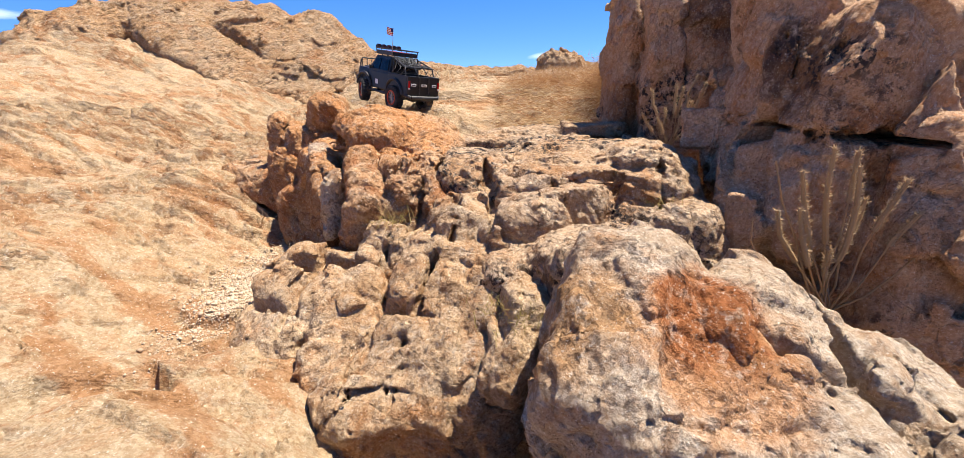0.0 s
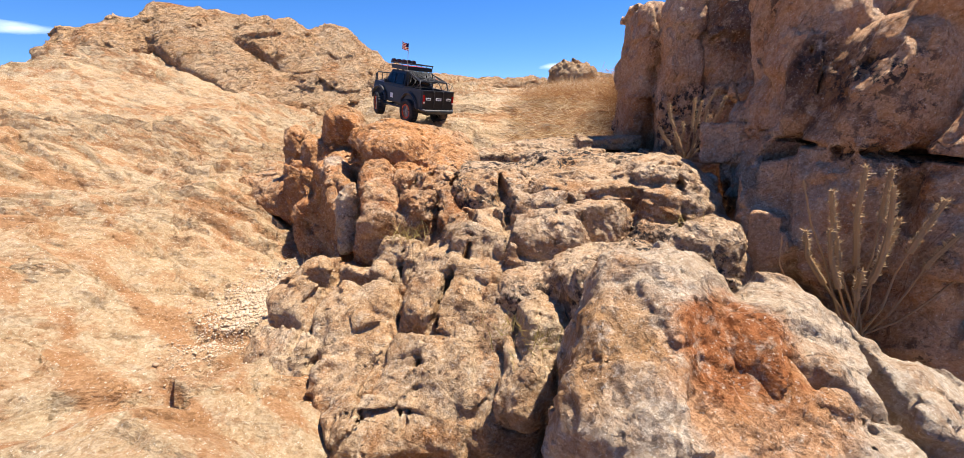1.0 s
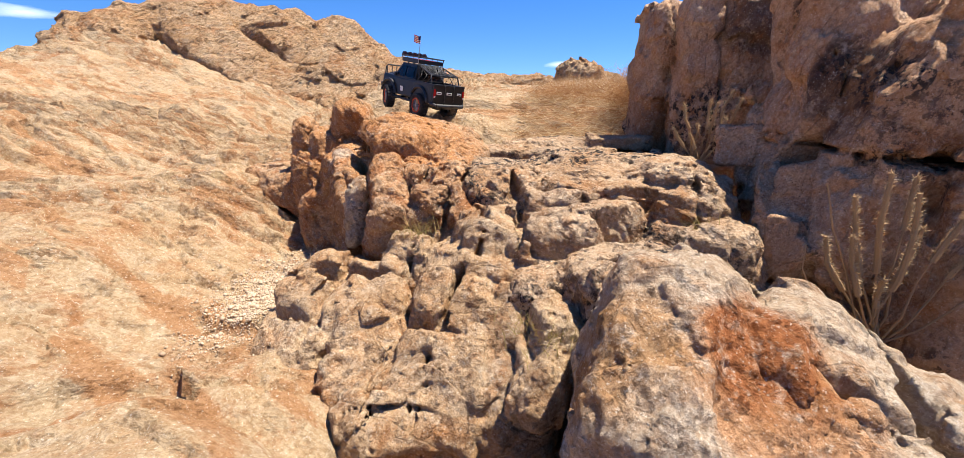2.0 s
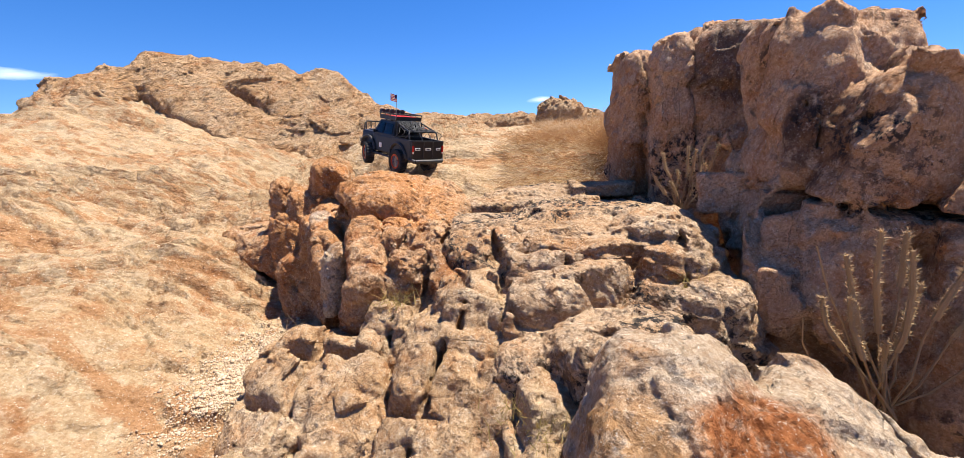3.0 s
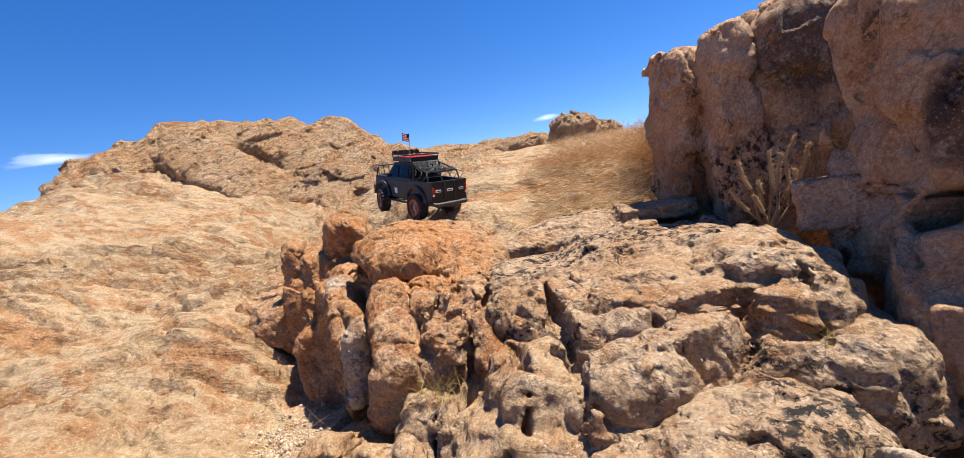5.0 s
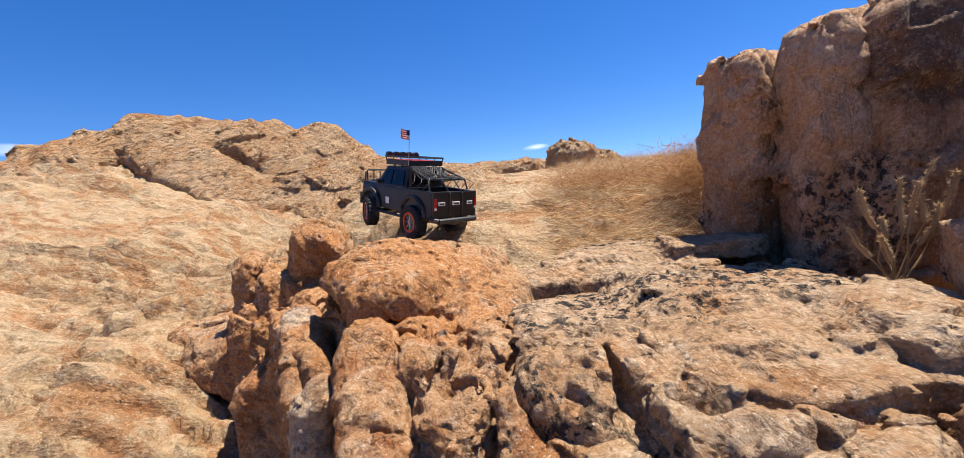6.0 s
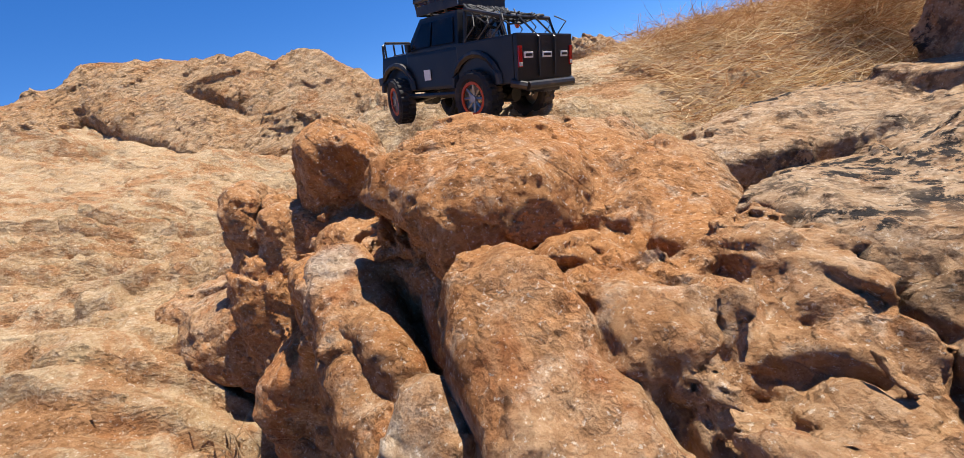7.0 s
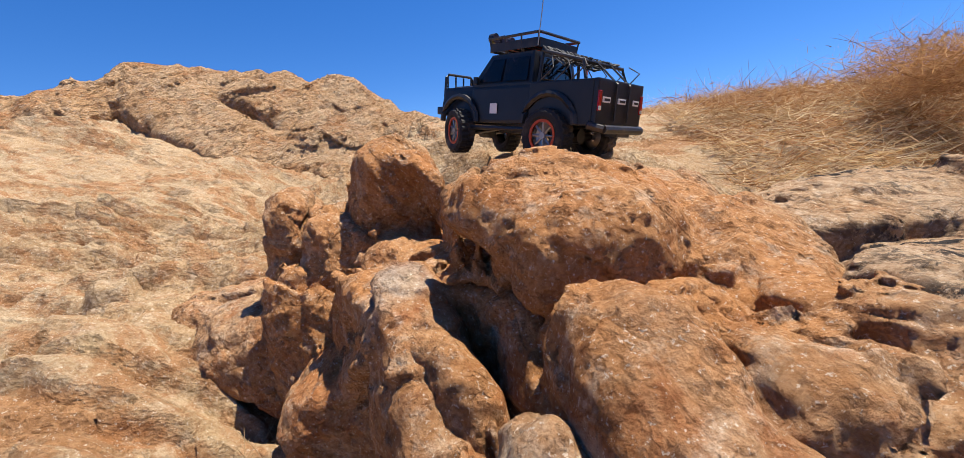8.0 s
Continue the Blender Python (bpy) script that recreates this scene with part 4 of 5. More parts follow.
    for x, wd in ((-0.066, 0.030), (0.0, 0.034), (0.066, 0.026)):
        bm = bmesh.new()
        block(bm, x - wd / 2, x + wd / 2, -0.2885, -0.2855, 0.138, 0.150, 0.001)
        badge = part("badge", bm, WHITE, gate, "small pale badge")
        bm = bmesh.new()
        block(bm, x - wd * 0.36, x + wd * 0.36, -0.2895, -0.2880, 0.1415, 0.1465)
        part("writing_bar", bm, BLACK, badge)
    for s in (-1, 1):
        bm = bmesh.new()
        block(bm, s * 0.0935 - 0.006, s * 0.0935 + 0.006, -0.2885, -0.282, 0.120, 0.162, 0.0015)
        lamp = part("tail_light", bm, LENS, truck, "red tail light")
        bm = bmesh.new()
        block(bm, s * 0.0935 - 0.005, s * 0.0935 + 0.005, -0.2895, -0.286, 0.122, 0.130, 0.001)
        part("reverse_lens", bm, LAMP_GLASS, lamp)
    bm = bmesh.new()
    tube(bm, [(-0.085, -0.296, 0.082), (0.085, -0.296, 0.082)], 0.010, 10)
    for s in (-1, 1):
        tube(bm, [(s * 0.085, -0.296, 0.082), (s * 0.108, -0.270, 0.090)], 0.009, 8)
    block(bm, -0.030, 0.030, -0.300, -0.270, 0.066, 0.082, 0.003)
    part("rear_bumper", bm, TUBING, truck)
    bm = bmesh.new()
    block(bm, -0.085, 0.085, 0.262, 0.290, 0.108, 0.132, 0.006)
    bumper = part("front_bumper", bm, TUBING, truck)
    bm = bmesh.new()
    for x in (-0.048, -0.016, 0.016, 0.048):
        tube(bm, [(x, 0.282, 0.13), (x, 0.284, 0.225)], 0.0028, 6)
    tube(bm, [(-0.062, 0.262, 0.135), (-0.060, 0.282, 0.165), (-0.055, 0.284, 0.222), (-0.045, 0.284, 0.230), (0.045, 0.284, 0.230), (0.055, 0.284, 0.222), (0.060, 0.282, 0.165), (0.062, 0.262, 0.135)], 0.0038, 8)
    part("brush_guard", bm, TUBING, bumper, "black tubular hoop over the nose")
    bm = bmesh.new()
    block(bm, -0.078, 0.078, 0.255, 0.265, 0.130, 0.172, 0.003)
    grille = part("grille", bm, LINER, truck)
    for s in (-1, 1):
        bm = bmesh.new()
        tube(bm, [(s * 0.062, 0.262, 0.152), (s * 0.062, 0.270, 0.152)], 0.013, 14)
        part("headlight", bm, LAMP_GLASS, grille)
    # fenders, running gear
    for s in (-1, 1):
        for y in (-0.160, 0.160):
            bm = bmesh.new()
            arch = [(s * 0.103, y + 0.075 * math.cos(a), 0.090 + 0.068 * math.sin(a)) for a in (math.pi * k / 10 for k in range(11))]
            tube(bm, arch, 0.0085, 6)
            part("fender_flare", bm, LINER, truck, "matt black wheel-arch flare")
            bm = bmesh.new()
            tube(bm, [(s * 0.048, y + 0.012, 0.066), (s * 0.052, y + 0.002, 0.135)], 0.0068, 8)
            part("shock_absorber", bm, STEEL, truck)
    bm = bmesh.new()
    for s in (-1, 1):
        block(bm, s * 0.036 - 0.006, s * 0.036 + 0.006, -0.27, 0.265, 0.082, 0.100, 0.002)
    block(bm, -0.035, 0.035, -0.07, 0.06, 0.062, 0.098, 0.005)
    part("chassis", bm, TUBING, truck)
    for y in (-0.160, 0.160):
        bm = bmesh.new()
        tube(bm, [(-0.085, y, 0.0625), (0.085, y, 0.0625)], 0.0095, 10)
        tube(bm, [(0.012, y - 0.022, 0.0625), (0.012, y + 0.022, 0.0625)], 0.019, 12)
        axle = part("axle", bm, TUBING, truck)
        bm = bmesh.new()
        for s in (-1, 1):
            tube(bm, [(s * 0.040, y, 0.056), (s * 0.030, y * 0.25, 0.075)], 0.004, 6)
        part("link_rod", bm, STEEL, axle)
    first = truck_wheel()
    first.parent = truck
    spots = [(-0.100, -0.160, 0, 0), (-0.100, 0.160, 0, -16), (0.100, -0.160, 180, 0), (0.100, 0.160, 180, -16)]
    for k, (x, y, spin, steer) in enumerate(spots):
        w = first if k == 0 else new("wheel")
        w.parent = truck
        w.matrix_basis = pose(x, y, 0.0625, 23 * k, 0, spin + steer)
        if k:
            for c in first.children:
                share(c, w, Matrix())
    # roof rack
    rack = part("roof_rack", tube(tube(bmesh.new(), [(-0.078, -0.098, 0.274), (0.078, -0.098, 0.274), (0.078, 0.062, 0.274), (-0.078, 0.062, 0.274)], 0.0032, 6, True), [(-0.082, -0.102, 0.300), (0.082, -0.102, 0.300), (0.082, 0.066, 0.300), (-0.082, 0.066, 0.300)], 0.0036, 6, True), TUBING, truck, "black tubular roof basket")
    for s in (-1, 1):
        for y in (-0.10, -0.045, 0.01, 0.064):
            bm = bmesh.new()
            tube(bm, [(s * 0.078, y * 0.97, 0.272), (s * 0.082, y, 0.300)], 0.0024, 6)
            if y in (-0.045, 0.01):
                tube(bm, [(s * 0.070, y, 0.258), (s * 0.078, y, 0.274)], 0.004, 6)
            part("post", bm, TUBING, rack)
    for x0, x1, y0, y1 in ((-0.081, -0.078, -0.100, 0.064), (0.078, 0.081, -0.100, 0.064), (-0.078, 0.078, -0.101, -0.098), (-0.078, 0.078, 0.062, 0.065)):
        bm = bmesh.new()
        block(bm, x0, x1, y0, y1, 0.268, 0.289, 0.001)
        part("basket_side", bm, LINER, rack)
    for k in range(6):
        bm = bmesh.new()
        y = -0.085 + 0.028 * k
        tube(bm, [(-0.078, y, 0.273), (0.078, y, 0.273)], 0.0022, 6)
        part("slat", bm, TUBING, rack)
    for s in (-1, 1):
        bm = bmesh.new()
        cx = s * 0.036
        block(bm, cx - 0.031, cx + 0.031, -0.080, 0.038, 0.2765, 0.284, 0.003)
        for i in range(5):
            for j in range(9):
                x, y = cx - 0.024 + 0.012 * i, -0.071 + 0.0125 * j
                block(bm, x - 0.0038, x + 0.0038, y - 0.0042, y + 0.0042, 0.2835, 0.2885, 0.001)
        part("traction_board", bm, RED, rack, "red studded traction board")
    for k in range(5):
        x = -0.064 + 0.032 * k
        bm = bmesh.new()
        tube(bm, [(x, 0.060, 0.306), (x, 0.078, 0.306)], 0.0125, 14)
        lamp = part("spot_light", bm, TUBING, rack, "small round roof lamp")
        bm = bmesh.new()
        tube(bm, [(x, 0.0775, 0.306), (x, 0.0795, 0.306)], 0.0112, 14)
        part("lens", bm, LAMP_GLASS, lamp)
    # bed frame and cargo net
    frame_bars = bmesh.new()
    for s in (-1, 1):
        tube(frame_bars, [(s * 0.082, -0.110, 0.186), (s * 0.074, -0.112, 0.262)], 0.0042, 8)
        tube(frame_bars, [(s * 0.076, -0.112, 0.258), (s * 0.086, -0.232, 0.226), (s * 0.090, -0.246, 0.188)], 0.0042, 8)
    tube(frame_bars, [(-0.074, -0.112, 0.262), (0.074, -0.112, 0.262)], 0.0042, 8)
    tube(frame_bars, [(-0.086, -0.232, 0.226), (0.086, -0.232, 0.226)], 0.0042, 8)
    bars = part("bed_frame", frame_bars, TUBING, truck, "black bars sloping over the bed")
    rnd = random.Random(5)
    for k in range(34):
        bm = bmesh.new()
        u0, u1 = rnd.uniform(-1, 1), rnd.uniform(-1, 1)
        v0, v1 = (0, 1) if k % 2 else (rnd.uniform(0, 0.3), rnd.uniform(0.6, 1.1))
        row = []
        for t in (0, 0.25, 0.5, 0.75, 1):
            u, v = u0 + (u1 - u0) * t, v0 + (v1 - v0) * t
            row.append((u * (0.076 + 0.012 * v) + rnd.uniform(-0.004, 0.004), -0.112 - 0.125 * v, 0.266 - 0.036 * v - 0.03 * math.sin(math.pi * t) * rnd.uniform(0.2, 1) + 0.002))
        tube(bm, row, 0.0019, 5)
        part("net_cord", bm, CORD, bars)
    for k in range(7):
        bm = bmesh.new()
        s = -1 if k % 2 else 1
        y0 = -0.12 - 0.022 * k
        tube(bm, [(s * 0.080, y0, 0.256 - 0.2 * (-0.112 - y0)), (s * 0.098, y0 - 0.02, 0.215), (s * 0.103, y0 + 0.012, 0.186)], 0.0016, 5)
        part("net_cord", bm, CORD, bars)
    for x in (-0.03, 0.028):
        bm = bmesh.new()
        tube(bm, [(x, -0.235, 0.226), (x, -0.276, 0.190), (x, -0.289, 0.180), (x, -0.2895, 0.100)], 0.0022, 5)
        part("strap", bm, TUBING, truck)
    bm = bmesh.new()
    tube(bm, [(0.088, -0.125, 0.236), (0.112, -0.112, 0.226)], 0.0055, 8)
    tool = part("recovery_tool", bm, RED, truck, "red-handled tool strapped to the side")
    bm = bmesh.new()
    tube(bm, [(0.062, -0.14, 0.246), (0.090, -0.124, 0.236)], 0.0035, 8)
    part("shaft", bm, STEEL, tool)
    bm = bmesh.new()
    tube(bm, [(0.080, 0.118, 0.184), (0.083, 0.116, 0.290)], 0.0011, 5)
    part("antenna", bm, TUBING, truck)
    bm = bmesh.new()
    tube(bm, [(0.018, 0.205, 0.1925), (0.018, 0.205, 0.1945)], 0.022, 20)
    part("hood_sticker", bm, YELLOW, truck, "round yellow sticker on the hood")
    # flag
    pole = part("flag_pole", tube(bmesh.new(), [(-0.083, -0.100, 0.270), (-0.086, -0.108, 0.345), (-0.088, -0.112, 0.402)], 0.0013, 6), STEEL, truck, "thin flag pole")
    bm = bmesh.new()
    grid = [[bm.verts.new((-0.088 - 0.050 * u / 13, -0.112 - 0.012 * math.sin(u * 0.55) - 0.012 * u / 13, 0.402 - 0.034 * v / 9 - 0.004 * math.sin(u * 0.4))) for u in range(14)] for v in range(10)]
    for v in range(9):
        for u in range(13):
            f = bm.faces.new((grid[v][u], grid[v][u + 1], grid[v + 1][u + 1], grid[v + 1][u]))
            f.material_index = 2 if (v < 5 and u < 5) else v % 2
    bmesh.ops.solidify(bm, geom=list(bm.faces), thickness=0.0006)
    part("flag", bm, [CLOTH, WHITE, NAVY], pole, "small flag with red and white stripes and a blue corner")
    truck.matrix_basis = m
    return truck


def truck_place():
    ahead = Vector((-0.215, 0.225, 0.040)).normalized()
    right = Vector((0.73, 0.67, -0.05))
    right = (right - ahead * right.dot(ahead)).normalized()
    up = right.cross(ahead)
    turn3 = Matrix((right, ahead, up)).transposed()
    hub = Vector((-0.505, 2.395, 1.330))
    return Matrix.Translation(hub - turn3 @ Vector((-0.100, -0.160, 0.0625)) * 1.06) @ turn3.to_4x4() @ Matrix.Scale(1.06, 4)


model_truck(truck_place())

# ---- dry plants and gravel ----
def straw(name, colours, rough=0.8, thin=0.4):
    m, n, l, out = material(name)
    geo = n.new("ShaderNodeNewGeometry")
    ramp = n.new("ShaderNodeValToRGB")
    e = ramp.color_ramp.elements
    e[0].color, e[1].color = (*colours[0], 1), (*colours[-1], 1)
    for k, c in enumerate(colours[1:-1]):
        e.new((k + 1) / (len(colours) - 1)).color = (*c, 1)
    l.new(geo.outputs["Random Per Island"], ramp.inputs[0])
    l.new(ramp.outputs[0], out.inputs["Base Color"])
    out.inputs["Roughness"].default_value = rough
    out.inputs["Specular IOR Level"].default_value = 0.2
    if thin:
        through_light, both = n.new("ShaderNodeBsdfTranslucent"), n.new("ShaderNodeMixShader")
        l.new(ramp.outputs[0], through_light.inputs[0])
        both.inputs[0].default_value = thin
        l.new(out.outputs[0], both.inputs[1])
        l.new(through_light.outputs[0], both.inputs[2])
        l.new(both.outputs[0], n["Material Output"].inputs[0])
    return m


STRAW = straw("dry_straw", [(0.34, 0.20, 0.09), (0.52, 0.36, 0.19), (0.66, 0.50, 0.31), (0.78, 0.66, 0.46)])
BROWN_GRASS = straw("brown_grass", [(0.24, 0.11, 0.04), (0.40, 0.21, 0.09), (0.54, 0.34, 0.17)])
SEED = straw("pale_seed_head", [(0.36, 0.23, 0.12), (0.50, 0.35, 0.20), (0.60, 0.46, 0.29)])
STEM = straw("tan_stem", [(0.34, 0.22, 0.12), (0.44, 0.31, 0.18)])
SCRUB = straw("yellow_scrub", [(0.22, 0.17, 0.05), (0.42, 0.32, 0.12), (0.35, 0.26, 0.10)])
PEBBLE = straw("pale_pebble", [(0.38, 0.27, 0.18), (0.48, 0.36, 0.25), (0.53, 0.42, 0.31), (0.34, 0.24, 0.16)], 0.95, 0)


def blades(name, root, way, length, width, mat, bend=0.35, rng=None, keep=3):
    """Thin curved leaves: root and way (n, 3), length and width (n)."""
    n = len(root)
    way = way / np.linalg.norm(way, axis=1, keepdims=True)
    side = np.cross(way, rng.normal(size=(n, 3)))
    side /= np.linalg.norm(side, axis=1, keepdims=True) + 1e-9
    curl = rng.normal(size=(n, 3)) * bend
    verts, quads = [], []
    for k in range(keep + 1):
        t = k / keep
        mid = root + length[:, None] * (way * t + curl * t * t * 0.5)
        wd = width[:, None] * (1 - 0.8 * t) * 0.5
        verts += [mid - side * wd, mid + side * wd]
    i = np.arange(n)
    for k in range(keep):
        a = 2 * k * n
        quads.append(np.stack([a + i, a + n + i, a + 3 * n + i, a + 2 * n + i], 1))
    ob = plate(name, np.concatenate(verts), np.concatenate(quads))
    ob.data.materials.append(mat)
    return ob


def grass_bank():
    rng = np.random.default_rng(4)
    x, y = rng.uniform(-0.15, 2.4, 60000), 2.28 + rng.random(60000) ** 1.5 * 3.4
    left = -0.02 + 0.10 * rise(y, 2.5, 3.1) + 0.5 * rise(y, 3.0, 4.2)
    ragged = 0.12 * smooth_noise(np.stack([x * 4, y * 4, 0 * x], 1), 5)
    ok = (x > left + ragged) & (y > 2.34 + 0.4 * ragged) & (rng.random(60000) < 0.9 - 0.11 * (y - 2.3))
    x, y = x[ok], y[ok]
    p = surface(x, y)
    n = len(p)
    clump = smooth_noise(p * 7, 8)
    tall = 0.5 + 0.5 * rise(x, 0.3, 0.9)
    a = rng.uniform(0, 2 * np.pi, n)
    lift = np.abs(rng.normal(0.15, 0.30, n)) * (0.5 + 0.6 * tall)
    way = np.stack([np.cos(a), np.sin(a), lift], 1)
    p[:, 2] += rng.random(n) * 0.035 * (1 + clump)
    size = rng.uniform(0.04, 0.13, n) * (0.8 + 0.4 * tall)
    light = (rng.random(n) + 0.35 * clump - 0.25 * rise(y, 2.8, 3.4)) > 0.30
    for name, pick, mat, label in (("straw", light, STRAW, "matted pale dry straw"), ("dry_grass", ~light, BROWN_GRASS, "brown dry grass on the bank")):
        ob = blades(name, p[pick], way[pick], size[pick], rng.uniform(0.0016, 0.0042, pick.sum()), mat, 0.5, rng)
        tagged(ob, label, "grass", kind="stuff")


def tuft(place, spread, height, count, mat, label, seed, name="grass_tuft"):
    rng = np.random.default_rng(seed)
    root = np.array(place) + rng.normal(size=(count, 3)) * np.array([spread, spread, 0.004])
    way = np.stack([rng.normal(0, 0.6, count), rng.normal(0, 0.6, count), rng.uniform(0.3, 1.2, count)], 1)
    ob = blades(name, root, way, rng.uniform(0.4, 1.0, count) * height, rng.uniform(0.0015, 0.003, count), mat, 0.7, rng, 4)
    return tagged(ob, label, "grass", kind="stuff")


def stalk_plant(base, tips, label, seed, fat=1.0):
    """A dry plant: bent stems, most of them with a fuzzy seed spike."""
    plant = tagged(new("dry_stalk_plant"), label, "plant")
    rnd = random.Random(seed)
    rng = np.random.default_rng(seed)
    foot = Vector(base)
    for dx, dy, dz, spike in tips:
        top = foot + Vector((dx, dy, dz))
        way = [foot + Vector((rnd.uniform(-0.02, 0.02), rnd.uniform(-0.02, 0.02), -0.02))]
        for t in (0.25, 0.5, 0.75):
            bow = Vector((dx, dy, 0)) * (t**0.7 - t) * 0.9 + Vector((rnd.uniform(-1, 1), rnd.uniform(-1, 1), 0)) * 0.012
            way.append(foot + Vector((dx, dy, dz)) * t + bow)
        way.append(top)
        bm = bmesh.new()
        tube(bm, way, 0.0026 * fat, 5, taper=0.5)
        stem = part("stem", bm, STEM, plant)
        if spike:
            bm = bmesh.new()
            tube(bm, [Vector([np.interp(t, [0, 0.25, 0.5, 0.75, 1], [w[i] for w in way]) for i in range(3)]) for t in np.linspace(1 - spike, 1.0, 9)], 0.0058 * fat, 7, taper=0.65)
            part("spike_core", bm, SEED, stem)
            n = 420
            t = rng.uniform(1 - spike, 1.0, n)
            pts = np.array([np.interp(t, [0, 0.25, 0.5, 0.75, 1], [w[i] for w in way]) for i in range(3)]).T
            out = rng.normal(size=(n, 3))
            out[:, 2] = np.abs(out[:, 2]) * 0.8 + 0.3
            head = blades("seed_spike", pts, out, rng.uniform(0.006, 0.0115, n) * fat, rng.uniform(0.0015, 0.0032, n) * fat, SEED, 0.4, rng, 2)
            head.parent = stem
    return plant


def shrub(place, spread, height, count, label, seed):
    """A low tangle of brown stems, thicker towards its foot."""
    rng = np.random.default_rng(seed)
    root = np.array(place) + rng.normal(size=(count, 3)) * np.array([spread, spread * 0.8, 0.02])
    root[:, 2] += rng.random(count) ** 1.6 * height * 0.75
    way = np.stack([rng.normal(0, 0.9, count), rng.normal(0, 0.9, count), rng.uniform(-0.1, 1.0, count)], 1)
    ob = blades("dry_shrub", root, way, rng.uniform(0.03, 0.10, count), rng.uniform(0.0012, 0.0030, count), BROWN_GRASS, 0.7, rng, 3)
    return tagged(ob, label, "shrub", kind="stuff")


def loose_sticks(count, seed):
    """Pale dry stems fallen on the straw, each a thing of its own."""
    rnd = random.Random(seed)
    for k in range(count):
        x, y = rnd.uniform(0.15, 0.95), rnd.uniform(2.45, 2.95)
        z = float(surface(np.array([x]), np.array([y]))[0, 2]) + 0.012
        a, long = rnd.uniform(0, math.pi), rnd.uniform(0.05, 0.13)
        w = Vector((math.cos(a), math.sin(a), rnd.uniform(-0.05, 0.35))) * long
        c = Vector((x, y, z))
        bm = bmesh.new()
        tube(bm, [c - w * 0.2, c + w * 0.35 + Vector((0, 0, rnd.uniform(0, 0.01))), c + w * 0.8], rnd.uniform(0.0016, 0.0030), 5, taper=0.6)
        me = bpy.data.meshes.new("dry_stick")
        bm.to_mesh(me)
        bm.free()
        me.materials.append(STRAW)
        tagged(new("dry_stick", me), "pale dry stem lying on the straw bank", "stick", "sticks on the straw")


def gravel():
    rng = np.random.default_rng(9)
    n = 6000
    x, y = -0.98 + rng.normal(0, 0.085, n), 1.48 + rng.normal(0, 0.19, n)
    x -= 0.10 * (y - 1.45)
    p = surface(x, y)
    r = rng.uniform(0.0012, 0.0038, n) * (1 + 1.2 * (rng.random(n) > 0.96))
    corner = np.array([(a, b, c) for c in (-1, 1) for b in (-1, 1) for a in (-1, 1)], float)
    v = p[:, None] + r[:, None, None] * corner[None] * rng.uniform(0.45, 1.0, (n, 8, 3))
    v[..., 2] += r[:, None] * 0.4
    cube = np.array([(0, 2, 3, 1), (4, 5, 7, 6), (0, 1, 5, 4), (2, 6, 7, 3), (0, 4, 6, 2), (1, 3, 7, 5)])
    q = (8 * np.arange(n)[:, None, None] + cube[None]).reshape(-1, 4)
    ob = plate("gravel", v.reshape(-1, 3), q)
    ob.data.materials.append(PEBBLE)
    tagged(ob, "pale gravel washed into the gully", "gravel", kind="stuff")


def twigs(place, spread, count, label, seed):
    bush = tagged(new("dry_brush"), label, "brush")
    rnd = random.Random(seed)
    for k in range(count):
        a = Vector(place) + Vector((rnd.gauss(0, spread), rnd.gauss(0, spread * 1.4), rnd.uniform(-0.01, 0.02)))
        w = Vector((rnd.gauss(0, 1), rnd.gauss(0, 1), rnd.uniform(0.1, 1.2))).normalized() * rnd.uniform(0.05, 0.13)
        bm = bmesh.new()
        tube(bm, [a, a + w * 0.5 + Vector((rnd.gauss(0, 0.008), rnd.gauss(0, 0.008), 0.004)), a + w], 0.0013, 4, taper=0.4)
        part("twig", bm, STEM, bush)


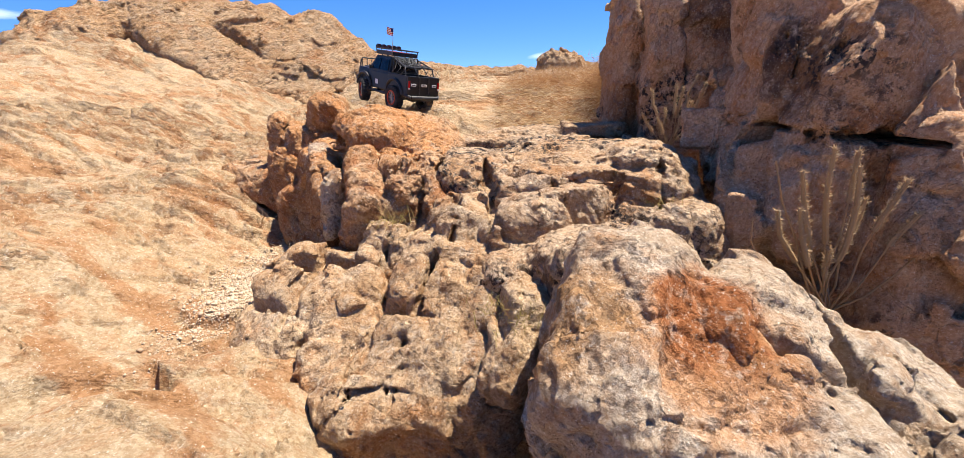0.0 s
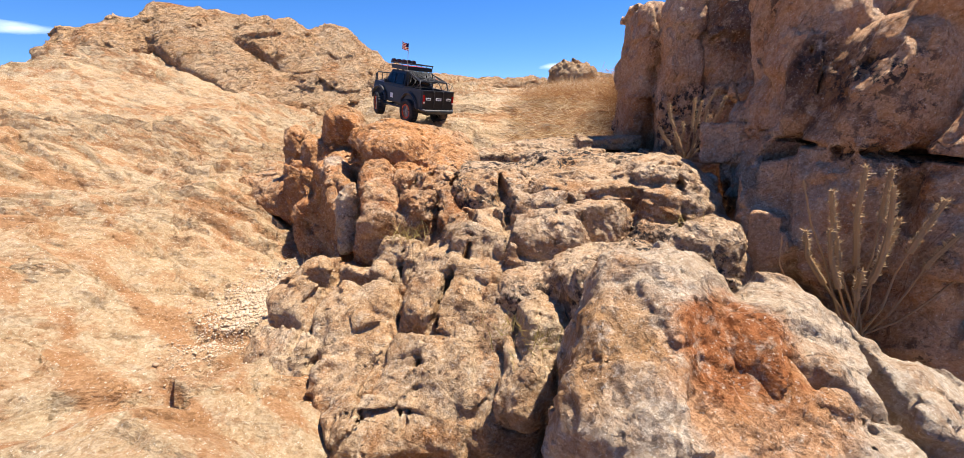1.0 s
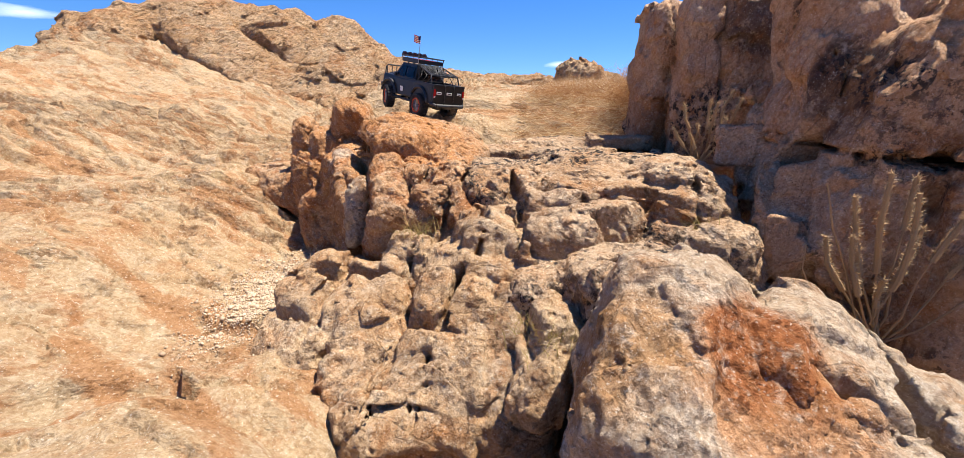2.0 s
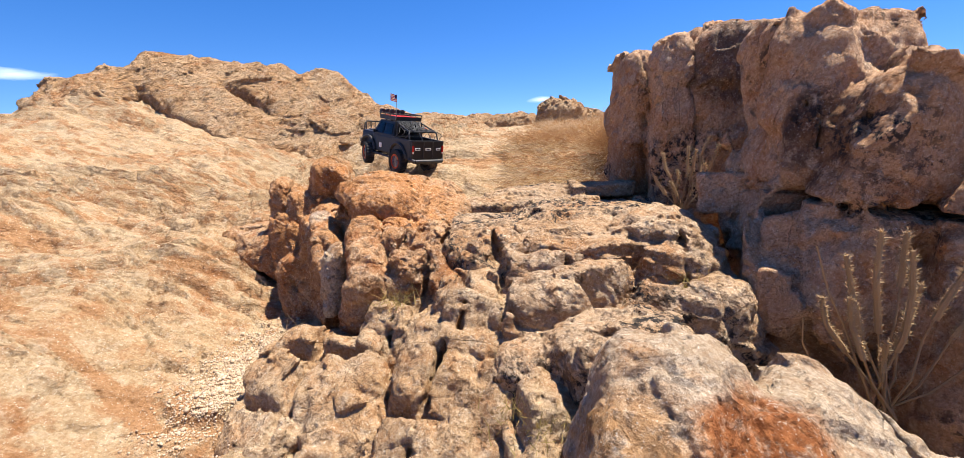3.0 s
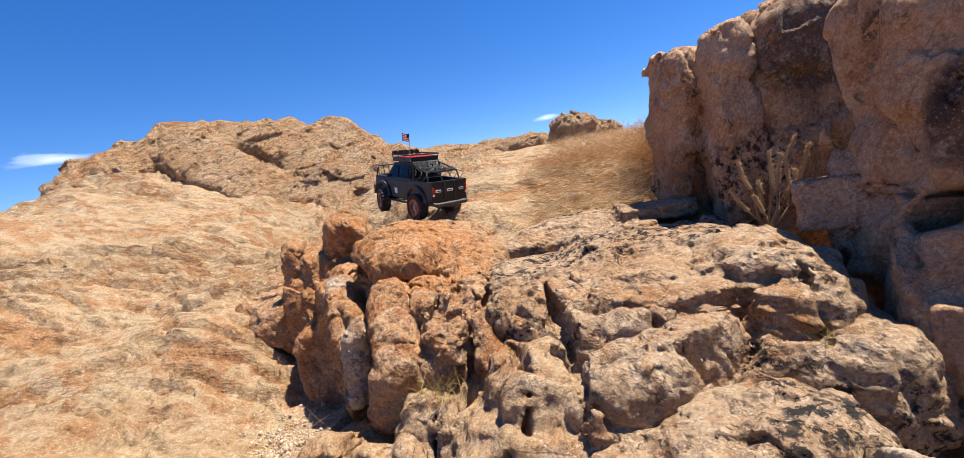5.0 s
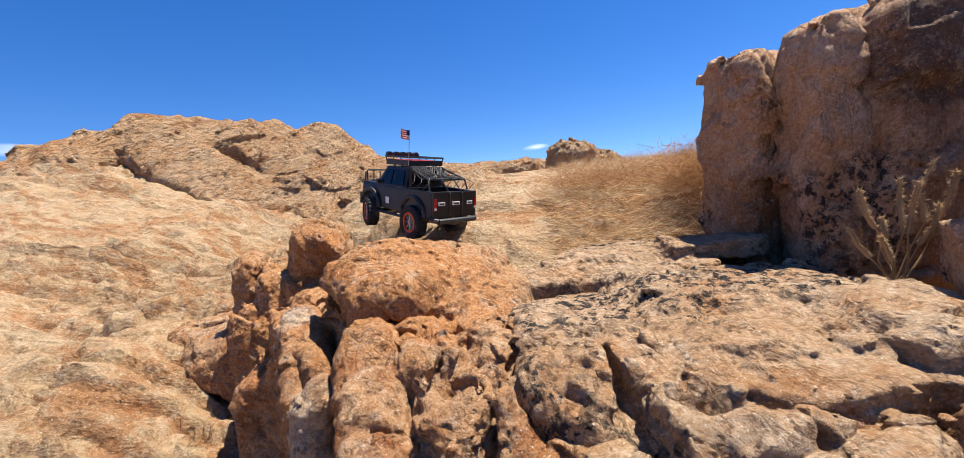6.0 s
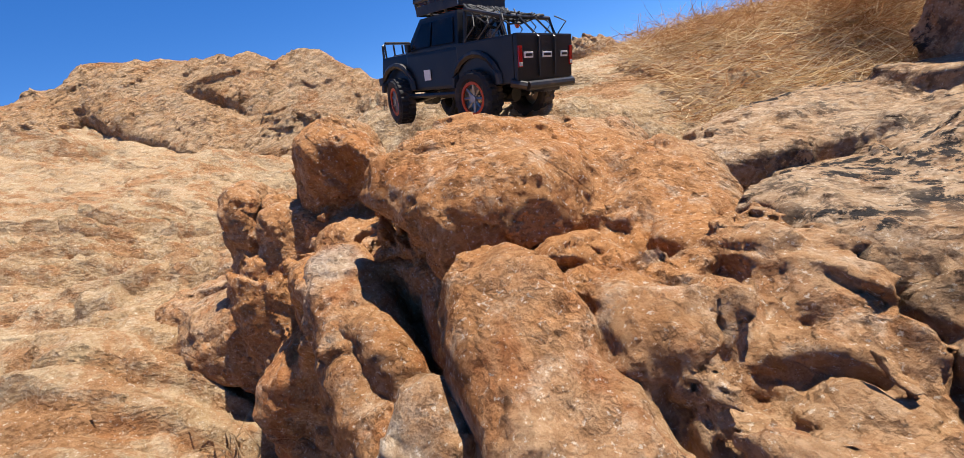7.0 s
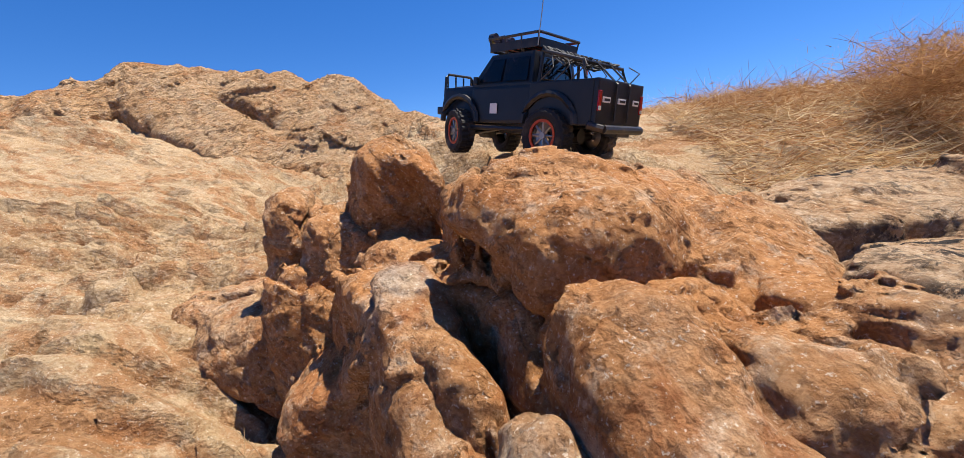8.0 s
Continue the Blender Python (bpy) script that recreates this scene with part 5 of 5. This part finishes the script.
grass_bank()
gravel()
stalk_plant((0.84, 1.83, 1.13), [(0.10, 0.02, 0.31, 0.5), (0.13, 0.0, 0.28, 0.45), (0.01, 0.02, 0.27, 0.45), (0.03, -0.01, 0.26, 0.5), (-0.10, 0.01, 0.25, 0.4), (-0.13, 0.0, 0.15, 0.5), (0.07, -0.02, 0.20, 0.5), (-0.07, -0.02, 0.13, 0.5), (-0.02, 0.03, 0.17, 0.4), (0.05, 0.03, 0.12, 0.0)], "dry tan stalks with fuzzy seed spikes at the tower's foot", 3, 1.1)
stalk_plant((1.00, 1.00, 0.78), [(-0.12, 0.0, 0.47, 0.55), (-0.17, 0.02, 0.41, 0.5), (-0.06, -0.02, 0.43, 0.6), (-0.03, 0.03, 0.46, 0.3), (0.0, 0.0, 0.34, 0.5), (-0.18, -0.02, 0.32, 0.5), (-0.26, 0.0, 0.44, 0.0), (-0.20, 0.03, 0.30, 0.5), (0.05, -0.04, 0.40, 0.35), (0.10, -0.05, 0.32, 0.3), (-0.10, -0.05, 0.22, 0.4), (0.16, -0.06, 0.26, 0.0)], "tall dry plant with pale seed spikes below the cliff", 5, 1.3)
stalk_plant((0.70, 0.84, 0.90), [(-0.09, 0.01, 0.22, 0.0), (-0.05, 0.0, 0.12, 0.0)], "thin bare dry stalk behind the boulder", 7, 0.8)
stalk_plant((0.95, 2.95, 1.42), [(0.0, 0.0, 0.16, 0.4), (0.05, 0.02, 0.14, 0.4), (-0.08, 0.0, 0.12, 0.0), (-0.16, 0.03, 0.13, 0.0), (0.10, 0.0, 0.17, 0.3)], "dry stems standing above the grass bank", 8, 0.8)
shrub((0.82, 2.72, 1.37), 0.10, 0.17, 2600, "reddish-brown dry shrub beside the rock tower", 21)
shrub((0.98, 2.95, 1.40), 0.14, 0.22, 3200, "taller brown dry shrub above the straw bank", 22)
shrub((0.42, 3.10, 1.40), 0.16, 0.06, 1800, "low brown dry shrub on the bank", 23)
loose_sticks(26, 24)
tuft((0.62, 1.29, 0.985), 0.022, 0.09, 60, SCRUB, "small yellow-green tuft on the ledge", 11)
tuft((-0.33, 1.37, 0.93), 0.035, 0.06, 90, SCRUB, "yellow dry scrub in a crack", 12)
tuft((0.10, 0.95, 0.82), 0.06, 0.05, 220, SCRUB, "yellow dry scrub below the ledge", 13)
twigs((-1.23, 2.06, 0.66), 0.05, 46, "grey dry brush at the hollow's mouth", 14)
twigs((-0.88, 1.62, 0.68), 0.03, 9, "few dry twigs on the gravel", 15)
